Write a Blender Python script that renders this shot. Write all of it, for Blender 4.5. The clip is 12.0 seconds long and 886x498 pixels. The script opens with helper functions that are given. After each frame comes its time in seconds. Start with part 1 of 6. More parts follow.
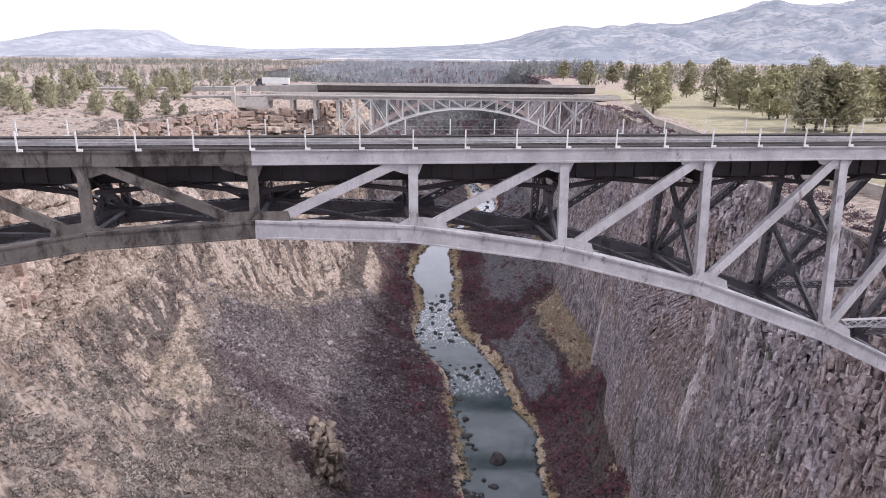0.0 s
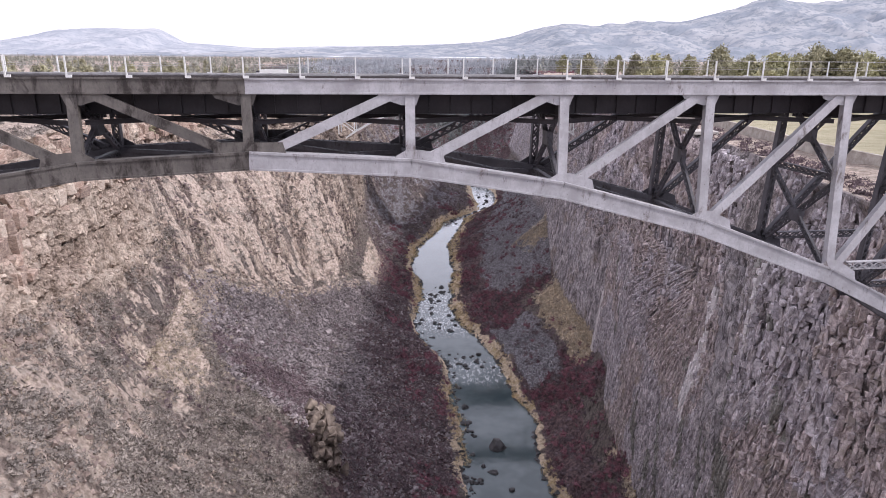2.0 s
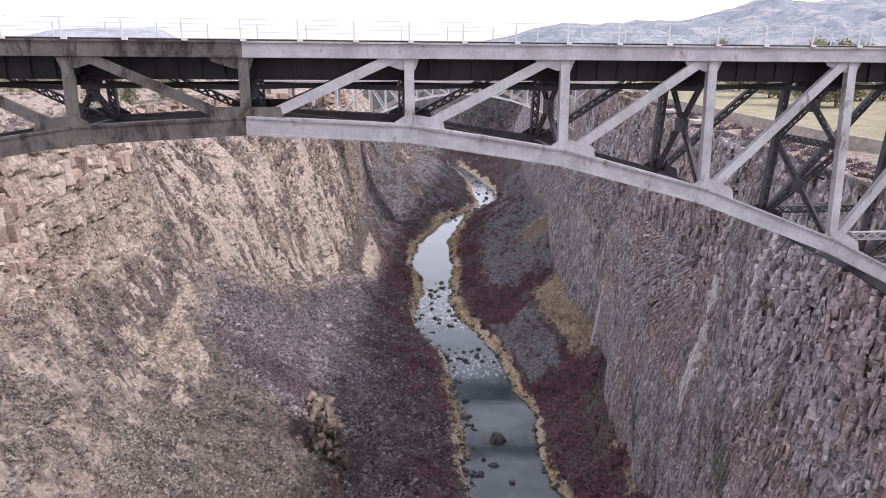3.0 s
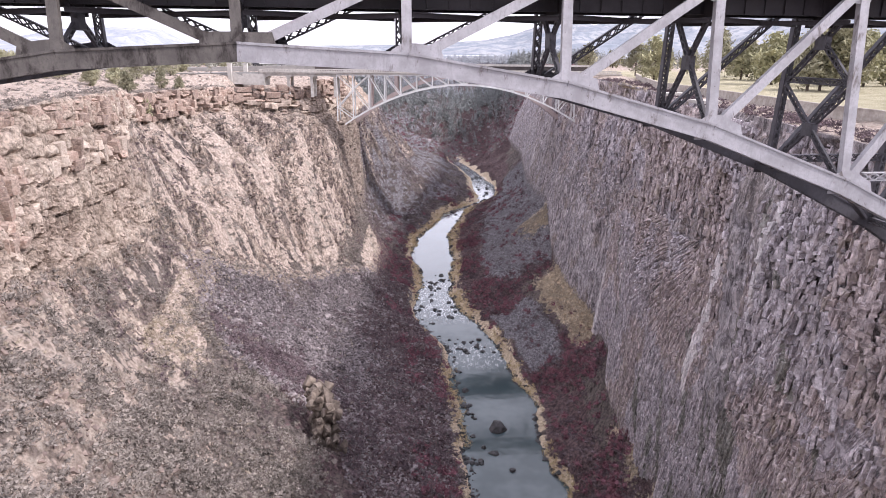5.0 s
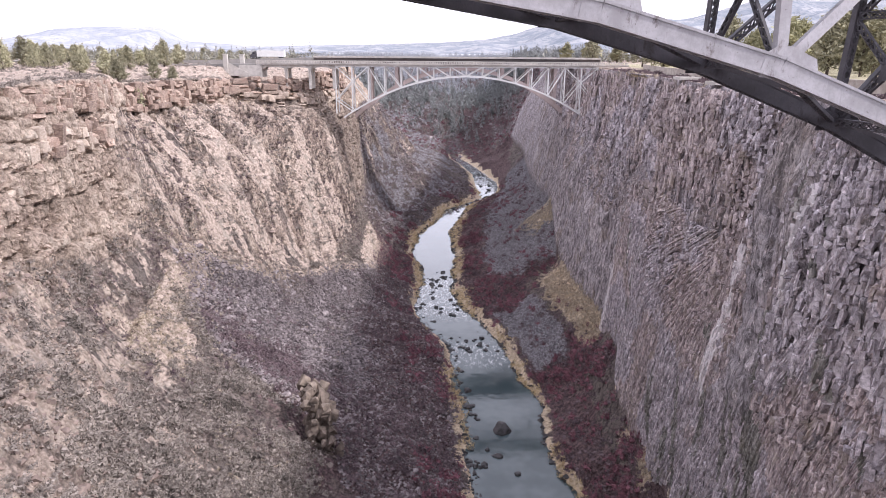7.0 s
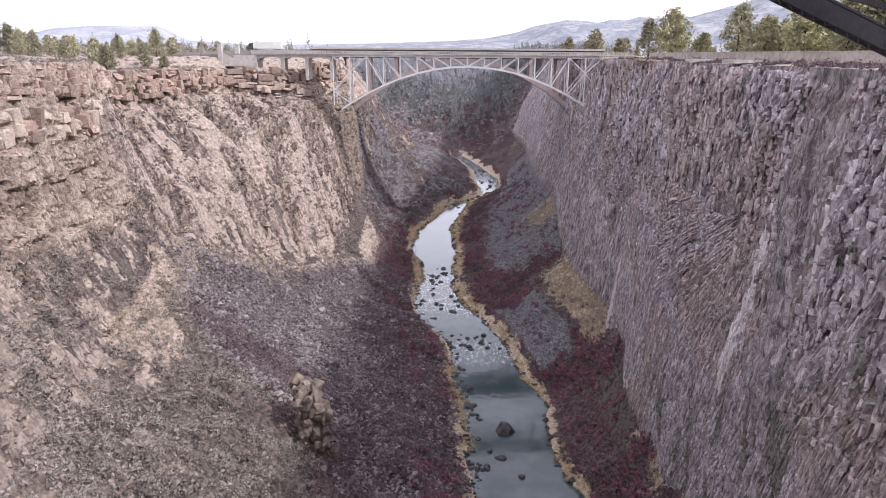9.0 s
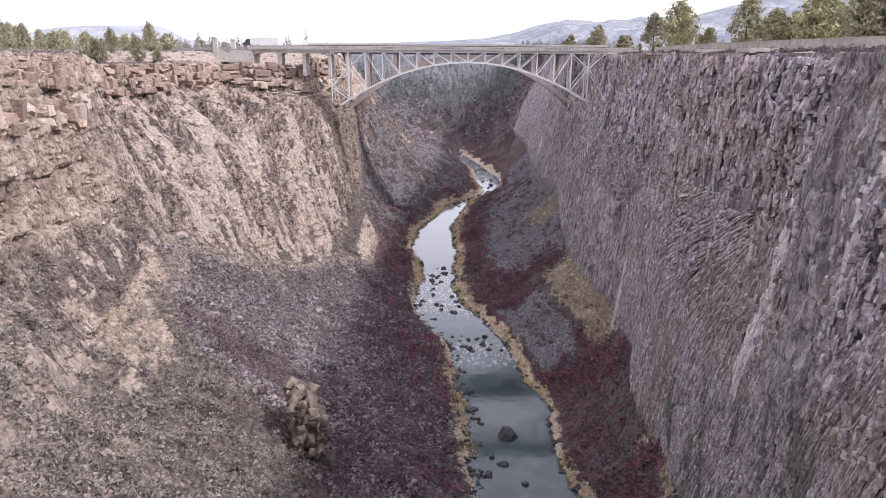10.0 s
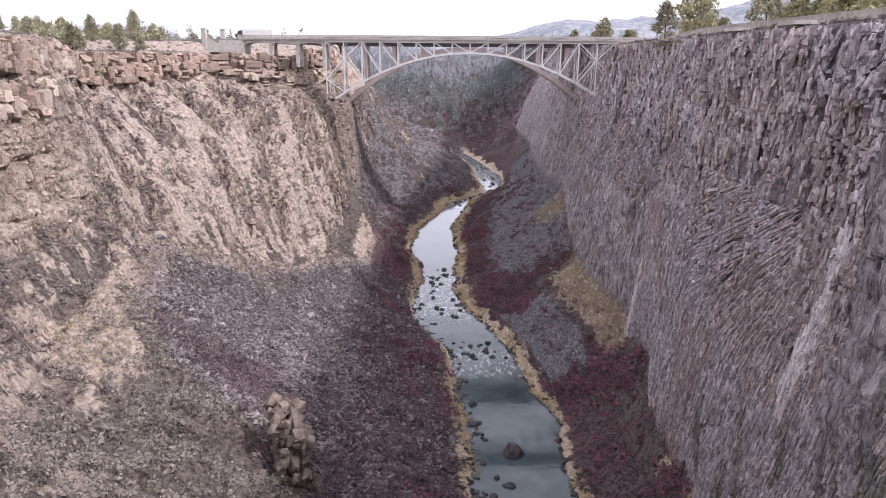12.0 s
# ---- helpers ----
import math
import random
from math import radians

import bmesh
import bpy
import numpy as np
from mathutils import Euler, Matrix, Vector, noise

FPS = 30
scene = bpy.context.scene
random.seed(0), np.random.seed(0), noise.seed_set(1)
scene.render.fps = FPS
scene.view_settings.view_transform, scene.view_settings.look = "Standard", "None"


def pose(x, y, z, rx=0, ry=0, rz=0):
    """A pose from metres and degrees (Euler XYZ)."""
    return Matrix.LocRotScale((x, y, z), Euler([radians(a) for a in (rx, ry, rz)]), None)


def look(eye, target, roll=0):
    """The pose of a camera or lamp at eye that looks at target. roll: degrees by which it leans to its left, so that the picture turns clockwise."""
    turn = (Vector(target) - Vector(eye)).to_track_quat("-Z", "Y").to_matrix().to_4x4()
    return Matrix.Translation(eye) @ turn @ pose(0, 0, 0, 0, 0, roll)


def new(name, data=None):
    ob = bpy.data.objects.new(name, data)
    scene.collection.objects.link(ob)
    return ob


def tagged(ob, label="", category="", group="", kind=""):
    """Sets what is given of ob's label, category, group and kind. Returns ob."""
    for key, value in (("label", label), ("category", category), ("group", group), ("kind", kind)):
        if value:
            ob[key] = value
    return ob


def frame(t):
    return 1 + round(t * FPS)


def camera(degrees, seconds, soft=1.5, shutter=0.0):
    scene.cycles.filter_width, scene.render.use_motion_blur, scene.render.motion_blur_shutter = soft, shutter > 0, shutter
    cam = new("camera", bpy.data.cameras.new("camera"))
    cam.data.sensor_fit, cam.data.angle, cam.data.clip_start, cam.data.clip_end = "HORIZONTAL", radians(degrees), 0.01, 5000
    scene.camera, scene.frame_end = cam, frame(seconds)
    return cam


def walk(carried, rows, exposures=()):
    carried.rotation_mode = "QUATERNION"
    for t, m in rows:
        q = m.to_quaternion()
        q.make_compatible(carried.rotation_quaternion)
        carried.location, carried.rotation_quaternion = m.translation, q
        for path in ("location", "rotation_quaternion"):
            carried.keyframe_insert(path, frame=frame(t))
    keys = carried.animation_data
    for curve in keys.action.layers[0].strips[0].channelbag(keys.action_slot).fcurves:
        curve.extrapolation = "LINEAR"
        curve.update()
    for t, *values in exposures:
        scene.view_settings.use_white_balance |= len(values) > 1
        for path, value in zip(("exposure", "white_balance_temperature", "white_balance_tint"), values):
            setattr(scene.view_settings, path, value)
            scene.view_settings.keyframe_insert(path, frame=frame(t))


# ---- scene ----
cam = camera(67.6, 12.0, 0.9)
METRES, EYE, TILT, LEAN, TURN = 42.0, 104.5, -8.2, 0.0, 0.0
ROWS = [
    (0.0, 0.0, 0.0, 0.0, 0.09, -8.04, -0.61),
    (0.5, 0.0003, 0.0013, -0.0211, 0.08, -8.05, -0.6),
    (1.0, 0.001, 0.0023, -0.0421, 0.06, -8.06, -0.57),
    (1.5, 0.0018, 0.0035, -0.0634, 0.04, -8.09, -0.54),
    (2.0, 0.0029, 0.0046, -0.0857, 0.02, -8.12, -0.52),
    (2.5, 0.0037, 0.0062, -0.1071, 0.02, -8.15, -0.5),
    (3.0, 0.0039, 0.0079, -0.1283, 0.02, -8.16, -0.49),
    (5.0, 0.0065, 0.0273, -0.2139, 0.02, -8.16, -0.46),
    (5.5, 0.0071, 0.0553, -0.2318, 0.15, -8.17, -0.47),
    (6.0, 0.0062, 0.0946, -0.2482, 0.18, -8.17, -0.45),
    (6.5, 0.0058, 0.1433, -0.2632, 0.19, -8.17, -0.44),
    (7.0, 0.0052, 0.1932, -0.2759, 0.15, -8.16, -0.45),
    (9.0, 0.0066, 0.3544, -0.3387, 0.2, -8.21, -0.41),
    (9.5, 0.0067, 0.413, -0.3517, 0.22, -8.21, -0.41),
    (10.0, 0.0063, 0.4777, -0.3636, 0.22, -8.21, -0.41),
    (10.5, 0.0059, 0.5474, -0.3746, 0.24, -8.2, -0.4),
    (11.0, 0.006, 0.6209, -0.3851, 0.25, -8.2, -0.41),
    (11.5, 0.0054, 0.6988, -0.3952, 0.26, -8.18, -0.42),
    (12.0, 0.0056, 0.7794, -0.4045, 0.27, -8.19, -0.43),
]
walk(cam, [(t, pose(0, 0, EYE, TILT, LEAN, TURN) @ pose(METRES * x, METRES * y, METRES * z, 90 + pitch, roll, yaw)) for t, x, y, z, yaw, pitch, roll in ROWS],
     [(0.0, 0.08, 6000, 16), (3.0, 0.12, 6000, 16), (5.2, 0.45, 6050, 17), (7.0, 0.40, 6050, 17), (9.0, 0.25, 6050, 17), (12.0, 0.25, 6050, 17)])

# ---- sky, sun ----
world = bpy.data.worlds.new("overcast_sky")
scene.world = world
world.use_nodes = True
wn, wl = world.node_tree.nodes, world.node_tree.links
wn.clear()
SUN_EL, SUN_AZ = 42.0, 102.0          # degrees; azimuth clockwise from +y
sky = wn.new("ShaderNodeTexSky")
sky.sky_type, sky.sun_disc = "NISHITA", False
sky.sun_elevation, sky.sun_rotation = radians(SUN_EL), radians(SUN_AZ)
sky.air_density, sky.dust_density, sky.ozone_density = 1.0, 3.0, 1.0
veil = wn.new("ShaderNodeMix")        # thin cloud over the blue
veil.data_type = "RGBA"
veil.inputs[0].default_value = 0.86
veil.inputs[7].default_value = (9.6, 9.3, 9.7, 1)
wl.new(sky.outputs[0], veil.inputs[6])
back = wn.new("ShaderNodeBackground")
back.inputs[1].default_value = 0.124
wl.new(veil.outputs[2], back.inputs[0])
wout = wn.new("ShaderNodeOutputWorld")
wl.new(back.outputs[0], wout.inputs[0])

sun_data = bpy.data.lights.new("sun", "SUN")
sun_data.energy, sun_data.angle, sun_data.color = 2.9, radians(5), (1.0, 0.94, 0.86)
sun = new("sun", sun_data)
az, el = radians(SUN_AZ), radians(SUN_EL)
sun.matrix_world = look((300 * math.sin(az) * math.cos(el), 300 * math.cos(az) * math.cos(el), 300 * math.sin(el)), (0, 0, 0))


# ---- node helpers and materials ----
class Mat:
    """A small builder for node materials."""

    def __init__(self, name, rough=0.9, metal=0.0, spec=0.3):
        self.m = bpy.data.materials.new(name)
        self.m.use_nodes = True
        self.n, self.l = self.m.node_tree.nodes, self.m.node_tree.links
        self.p = self.n["Principled BSDF"]
        self.p.inputs["Roughness"].default_value = rough
        self.p.inputs["Metallic"].default_value = metal
        self.p.inputs["Specular IOR Level"].default_value = spec
        self.xyz = self.n.new("ShaderNodeTexCoord").outputs["Object"]
        self.world = self.n.new("ShaderNodeNewGeometry").outputs["Position"]

    def put(self, socket, v):
        if isinstance(v, (int, float)):
            socket.default_value = v
        elif isinstance(v, tuple):
            socket.default_value = (*v, 1) if len(v) == 3 else v
        else:
            self.l.new(v, socket)

    def noise(self, scale, detail=4, rough=0.6, dist=0.0, stretch=(1, 1, 1), turn=(0, 0, 0), at=None):
        mp = self.n.new("ShaderNodeMapping")
        mp.inputs["Scale"].default_value = stretch
        mp.inputs["Rotation"].default_value = [radians(a) for a in turn]
        self.l.new(self.world if at is None else at, mp.inputs[0])
        t = self.n.new("ShaderNodeTexNoise")
        for k, v in (("Scale", scale), ("Detail", detail), ("Roughness", rough), ("Distortion", dist)):
            t.inputs[k].default_value = v
        self.l.new(mp.outputs[0], t.inputs["Vector"])
        return t.outputs[0]

    def cells(self, scale, stretch=(1, 1, 1), feature="F1", out="Distance", rnd=1.0):
        mp = self.n.new("ShaderNodeMapping")
        mp.inputs["Scale"].default_value = stretch
        self.l.new(self.world, mp.inputs[0])
        t = self.n.new("ShaderNodeTexVoronoi")
        t.feature = feature
        t.inputs["Scale"].default_value = scale
        t.inputs["Randomness"].default_value = rnd
        self.l.new(mp.outputs[0], t.inputs["Vector"])
        return t.outputs[out]

    def ramp(self, v, lo, hi, a=0.0, b=1.0):
        r = self.n.new("ShaderNodeMapRange")
        r.interpolation_type = "SMOOTHSTEP"
        self.l.new(v, r.inputs[0])
        for i, x in enumerate((lo, hi, a, b)):
            r.inputs[i + 1].default_value = x
        return r.outputs[0]

    def maths(self, op, a, b=0.0):
        r = self.n.new("ShaderNodeMath")
        r.operation = op
        self.put(r.inputs[0], a)
        self.put(r.inputs[1], b)
        return r.outputs[0]

    def mix(self, f, a, b, kind="MIX"):
        r = self.n.new("ShaderNodeMix")
        r.data_type, r.blend_type = "RGBA", kind
        self.put(r.inputs[0], f)
        self.put(r.inputs[6], a)
        self.put(r.inputs[7], b)
        return r.outputs[2]

    def attr(self, name):
        a = self.n.new("ShaderNodeAttribute")
        a.attribute_name = name
        return a.outputs["Fac"]

    def rand(self):
        return self.n.new("ShaderNodeObjectInfo").outputs["Random"]

    def island(self):
        return self.n.new("ShaderNodeNewGeometry").outputs["Random Per Island"]

    def done(self, colour, bump=None, depth=0.1, strength=0.8, rough=None):
        self.put(self.p.inputs["Base Color"], colour)
        if rough is not None:
            self.put(self.p.inputs["Roughness"], rough)
        if bump is not None:
            b = self.n.new("ShaderNodeBump")
            b.inputs["Strength"].default_value = strength
            b.inputs["Distance"].default_value = depth
            self.l.new(bump, b.inputs["Height"])
            self.l.new(b.outputs[0], self.p.inputs["Normal"])
        return self.m


def simple(name, dark, light, scale, rough=0.85, metal=0.0, bump=0.02, stretch=(1, 1, 1), by=None):
    """Two tones broken up at two scales; by: island or object, to vary the pieces."""
    m = Mat(name, rough, metal)
    f = m.ramp(m.maths("ADD", m.maths("MULTIPLY", m.noise(scale, 5, 0.65, stretch=stretch), 0.6),
                       m.maths("MULTIPLY", m.noise(scale * 0.17, 3), 0.4)), 0.34, 0.66)
    col = m.mix(f, dark, light)
    if by:
        r = m.island() if by == "island" else m.rand()
        col = m.mix(1.0, col, m.mix(r, (0.68, 0.66, 0.66), (1.24, 1.24, 1.22)), "MULTIPLY")
    return m.done(col, m.noise(scale * 3, 4), bump)


def ground_material():
    m = Mat("canyon_ground", 0.95, spec=0.12)
    big, mid = m.noise(0.035, 4), m.noise(0.22, 5, 0.65)
    fine, grit = m.noise(1.1, 7, 0.75), m.noise(3.2, 4, 0.75)
    bw = m.n.new("ShaderNodeRGBToBW")
    m.l.new(m.cells(2.5, out="Color"), bw.inputs[0])
    pebble = bw.outputs[0]
    joint = m.cells(2.5, feature="DISTANCE_TO_EDGE")
    tone = m.attr("tone")
    # dry sage and dust over rubble, streaked down the slope
    wash = m.noise(0.42, 6, 0.72, 0.5, stretch=(0.3, 1, 0.5), turn=(0, 0, 28))
    soil = m.mix(m.ramp(fine, 0.38, 0.60), (0.034, 0.027, 0.027), (0.185, 0.154, 0.142))
    soil = m.mix(m.ramp(wash, 0.47, 0.60, 0, 0.8), soil, m.mix(m.ramp(grit, 0.38, 0.60), (0.085, 0.072, 0.066), (0.29, 0.25, 0.222)))
    soil = m.mix(m.ramp(big, 0.42, 0.62, 0, 0.6), soil, m.mix(m.ramp(fine, 0.36, 0.62), (0.08, 0.063, 0.056), (0.30, 0.24, 0.212)))
    soil = m.mix(m.ramp(m.noise(0.5, 5, 0.75, 0.6, stretch=(0.45, 1, 0.7), turn=(0, 0, 28)), 0.54, 0.62, 0, 0.8), soil, m.mix(pebble, (0.06, 0.05, 0.05), (0.30, 0.255, 0.24)))
    # loose basalt
    talus = m.mix(m.ramp(pebble, 0.2, 0.85), (0.085, 0.072, 0.076), (0.40, 0.35, 0.355))
    # gaps between the stones carry painted shade
    talus = m.mix(m.ramp(joint, 0.0, 0.12, 0.55, 0.0), talus, (0.03, 0.022, 0.025))
    talus = m.mix(m.ramp(mid, 0.48, 0.7, 0, 0.6), talus, m.mix(m.ramp(grit, 0.4, 0.6), (0.09, 0.073, 0.074), (0.29, 0.245, 0.24)))
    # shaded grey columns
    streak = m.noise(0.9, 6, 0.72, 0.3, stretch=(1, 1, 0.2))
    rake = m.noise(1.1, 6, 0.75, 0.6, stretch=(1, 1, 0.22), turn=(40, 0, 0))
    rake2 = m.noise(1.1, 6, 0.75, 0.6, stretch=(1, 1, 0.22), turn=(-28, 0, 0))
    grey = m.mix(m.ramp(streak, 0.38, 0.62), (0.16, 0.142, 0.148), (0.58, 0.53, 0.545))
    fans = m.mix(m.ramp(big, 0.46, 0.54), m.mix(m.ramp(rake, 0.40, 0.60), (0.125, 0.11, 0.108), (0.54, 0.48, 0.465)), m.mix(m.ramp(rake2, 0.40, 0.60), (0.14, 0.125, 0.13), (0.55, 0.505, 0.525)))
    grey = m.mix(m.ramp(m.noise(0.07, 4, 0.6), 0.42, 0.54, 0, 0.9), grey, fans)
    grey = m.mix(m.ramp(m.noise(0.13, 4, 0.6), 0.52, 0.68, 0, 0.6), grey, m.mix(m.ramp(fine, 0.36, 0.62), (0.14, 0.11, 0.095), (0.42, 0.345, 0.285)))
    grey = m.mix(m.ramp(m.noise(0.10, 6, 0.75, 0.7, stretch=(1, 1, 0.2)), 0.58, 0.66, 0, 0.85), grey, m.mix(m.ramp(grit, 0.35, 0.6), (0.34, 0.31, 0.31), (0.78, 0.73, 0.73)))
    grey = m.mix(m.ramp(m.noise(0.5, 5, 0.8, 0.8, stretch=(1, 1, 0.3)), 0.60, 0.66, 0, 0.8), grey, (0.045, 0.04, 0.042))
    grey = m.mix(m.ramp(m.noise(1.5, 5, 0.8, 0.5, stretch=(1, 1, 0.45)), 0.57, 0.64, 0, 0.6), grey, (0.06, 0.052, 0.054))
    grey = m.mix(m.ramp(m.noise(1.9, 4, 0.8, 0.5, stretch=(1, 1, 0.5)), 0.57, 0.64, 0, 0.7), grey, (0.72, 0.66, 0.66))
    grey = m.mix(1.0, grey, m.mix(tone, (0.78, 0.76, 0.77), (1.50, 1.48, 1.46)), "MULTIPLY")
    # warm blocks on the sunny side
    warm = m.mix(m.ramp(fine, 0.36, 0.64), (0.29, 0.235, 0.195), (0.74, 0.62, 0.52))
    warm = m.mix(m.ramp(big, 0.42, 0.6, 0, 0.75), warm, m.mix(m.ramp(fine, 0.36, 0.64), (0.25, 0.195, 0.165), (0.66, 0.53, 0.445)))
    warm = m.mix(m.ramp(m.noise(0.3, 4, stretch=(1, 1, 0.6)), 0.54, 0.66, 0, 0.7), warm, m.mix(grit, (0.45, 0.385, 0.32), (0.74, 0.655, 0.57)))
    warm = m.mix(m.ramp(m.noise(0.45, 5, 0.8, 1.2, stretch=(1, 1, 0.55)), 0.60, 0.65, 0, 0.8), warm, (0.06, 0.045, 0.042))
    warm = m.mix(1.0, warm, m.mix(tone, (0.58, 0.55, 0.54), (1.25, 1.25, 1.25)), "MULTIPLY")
    straw = m.mix(m.ramp(fine, 0.34, 0.64), (0.38, 0.29, 0.20), (0.80, 0.67, 0.50))
    straw = m.mix(m.ramp(mid, 0.5, 0.7, 0, 0.3), straw, (0.36, 0.265, 0.16))
    scrub = m.mix(m.ramp(fine, 0.34, 0.66), (0.05, 0.034, 0.038), (0.23, 0.16, 0.16))
    lawn = m.mix(m.ramp(mid, 0.35, 0.7), (0.41, 0.37, 0.25), (0.54, 0.49, 0.345))
    dust = m.mix(m.ramp(fine, 0.36, 0.64), (0.30, 0.237, 0.20), (0.66, 0.545, 0.47))
    dust = m.mix(m.ramp(mid, 0.5, 0.68, 0, 0.6), dust, m.mix(grit, (0.22, 0.20, 0.17), (0.45, 0.41, 0.36)))
    jitter = m.maths("MULTIPLY", m.maths("SUBTRACT", m.noise(0.55, 7, 0.78, 0.4), 0.5), 2.2)

    def crisp(name):
        return m.ramp(m.maths("ADD", m.attr(name), jitter), 0.36, 0.64)

    c = m.mix(crisp("talus"), soil, talus)
    c = m.mix(crisp("dust"), c, dust)
    c = m.mix(crisp("scrub"), c, scrub)
    c = m.mix(crisp("gravel"), c, m.mix(m.ramp(pebble, 0.2, 0.85), (0.16, 0.15, 0.161), (0.44, 0.415, 0.44)))
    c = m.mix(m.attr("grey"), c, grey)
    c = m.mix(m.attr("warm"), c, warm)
    # dark rock; shade under small ledges is painted in as dashes too
    c = m.mix(m.ramp(m.attr("dark"), 0.25, 0.75, 0, 0.85), c, m.mix(m.ramp(fine, 0.36, 0.62), (0.055, 0.044, 0.042), (0.22, 0.175, 0.16)))
    c = m.mix(crisp("straw"), c, straw)
    c = m.mix(m.attr("lawn"), c, lawn)
    h = m.maths("ADD", m.maths("MULTIPLY", fine, 0.9), m.maths("MULTIPLY", grit, 0.35))
    h = m.maths("ADD", h, m.maths("MULTIPLY", streak, m.maths("MULTIPLY", m.attr("grey"), 0.8)))
    h = m.maths("ADD", h, m.maths("MULTIPLY", rake, m.maths("MULTIPLY", m.attr("grey"), 0.7)))
    h = m.maths("ADD", h, m.maths("MULTIPLY", m.ramp(joint, 0, 0.25), m.maths("MULTIPLY", m.attr("talus"), 0.5)))
    return m.done(c, h, 0.8, 1.0)


def water_material():
    m = Mat("river_water", 0.05, spec=0.5)
    m.p.inputs["IOR"].default_value = 1.6
    facing = m.n.new("ShaderNodeLayerWeight")
    m.p.inputs["Coat IOR"].default_value = 4.0
    m.p.inputs["Coat Roughness"].default_value = 0.05
    m.put(m.p.inputs["Coat Weight"], m.ramp(facing.outputs["Facing"], 0.55, 0.80, 0, 0.85))
    foam = m.maths("MULTIPLY", m.ramp(m.noise(0.9, 5, 0.7, 1.0, (1, 0.45, 1)), 0.50, 0.60), m.attr("rapid"))
    c = m.mix(m.ramp(m.noise(0.07, 3), 0.4, 0.65), (0.045, 0.068, 0.075), (0.10, 0.128, 0.135))
    c = m.mix(foam, c, (0.72, 0.74, 0.76))
    h = m.maths("ADD", m.maths("MULTIPLY", m.noise(0.5, 3, 0.5, 0.3), 0.35), m.maths("MULTIPLY", m.noise(1.3, 4, 0.6, 0.6), m.attr("rapid")))
    return m.done(c, h, 0.15, 0.3, m.maths("ADD", m.maths("MULTIPLY", foam, 0.5), 0.06))


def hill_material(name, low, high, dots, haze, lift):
    """Far slopes; kilometres of pale air mixed into the colour, plus a faint glow."""
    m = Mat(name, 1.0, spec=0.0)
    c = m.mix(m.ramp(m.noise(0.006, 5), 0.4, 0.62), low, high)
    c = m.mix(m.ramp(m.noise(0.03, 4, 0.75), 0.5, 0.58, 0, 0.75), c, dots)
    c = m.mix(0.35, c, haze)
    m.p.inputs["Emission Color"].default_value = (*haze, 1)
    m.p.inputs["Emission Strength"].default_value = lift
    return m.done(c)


GROUND, WATER = ground_material(), water_material()


def steel(name, clean, dirt, rust, amount):
    m = Mat(name, 0.62, 0.0, 0.4)
    c = m.mix(m.ramp(m.noise(0.6, 5, 0.65), 0.35, 0.7), clean, dirt)
    c = m.mix(m.ramp(m.noise(1.1, 6, 0.7, 0.4, (1, 1, 0.45)), 0.62 - amount, 0.72 - amount * 0.6), c, rust)
    c = m.mix(m.ramp(m.noise(2.2, 6, 0.75, 0.3, (1, 1, 0.25)), 0.50, 0.66, 0, 0.65), c, dirt)
    c = m.mix(m.ramp(m.noise(7.0, 4, 0.7), 0.40, 0.72, 0, 0.5), c, dirt)
    c = m.mix(m.ramp(m.noise(5.0, 3, 0.7), 0.66, 0.72, 0, 0.7), c, rust)
    return m.done(c, m.noise(14, 3), 0.008)


STEEL_PALE = steel("weathered_grey_paint", (0.49, 0.475, 0.50), (0.33, 0.315, 0.33), (0.13, 0.105, 0.095), 0.05)
STEEL_BROWN = steel("stained_brown_paint", (0.17, 0.152, 0.138), (0.10, 0.088, 0.082), (0.032, 0.024, 0.022), 0.16)
# darkened for shade on the inner truss and bracing; also used on a cab
STEEL_DARK = steel("dark_and_shaded_steel", (0.11, 0.103, 0.118), (0.062, 0.057, 0.066), (0.04, 0.03, 0.028), 0.05)
# near-black: the shade under the deck is put into this steel
STEEL_SHADE = steel("shade_dark_floor_steel", (0.042, 0.035, 0.040), (0.026, 0.021, 0.025), (0.025, 0.018, 0.016), 0.02)
STEEL_SILVER = steel("silver_paint", (0.82, 0.81, 0.80), (0.70, 0.69, 0.68), (0.46, 0.42, 0.39), 0.0)
STEEL_RAIL = simple("worn_rail_steel", (0.34, 0.32, 0.32), (0.60, 0.58, 0.58), 2.0, 0.45, 0.4, 0.003)
TIMBER = simple("tarred_timber", (0.022, 0.019, 0.019), (0.065, 0.055, 0.052), 3.0, 0.9, 0, 0.02, by="object")
PLANK = simple("weathered_plank", (0.03, 0.024, 0.025), (0.075, 0.062, 0.062), 2.0, 0.9, 0, 0.02, (0.2, 1, 1))
WHITE = simple("white_paint", (0.66, 0.65, 0.63), (0.82, 0.81, 0.80), 4.0, 0.6, 0, 0.004)
CONCRETE = simple("aged_concrete", (0.40, 0.37, 0.34), (0.60, 0.565, 0.53), 0.8, 0.9, 0, 0.03)
CONCRETE_RED = simple("tinted_concrete", (0.40, 0.32, 0.30), (0.52, 0.43, 0.41), 0.6, 0.9, 0, 0.03)
# the shadow on the newer bridge's deck side is put into this colour
CONCRETE_DARK = simple("shaded_girder", (0.07, 0.06, 0.06), (0.12, 0.105, 0.10), 0.6, 0.9, 0, 0.03)
BARK = simple("juniper_bark", (0.075, 0.055, 0.045), (0.17, 0.135, 0.11), 3.0, 0.95, 0, 0.05, (1, 1, 0.2))

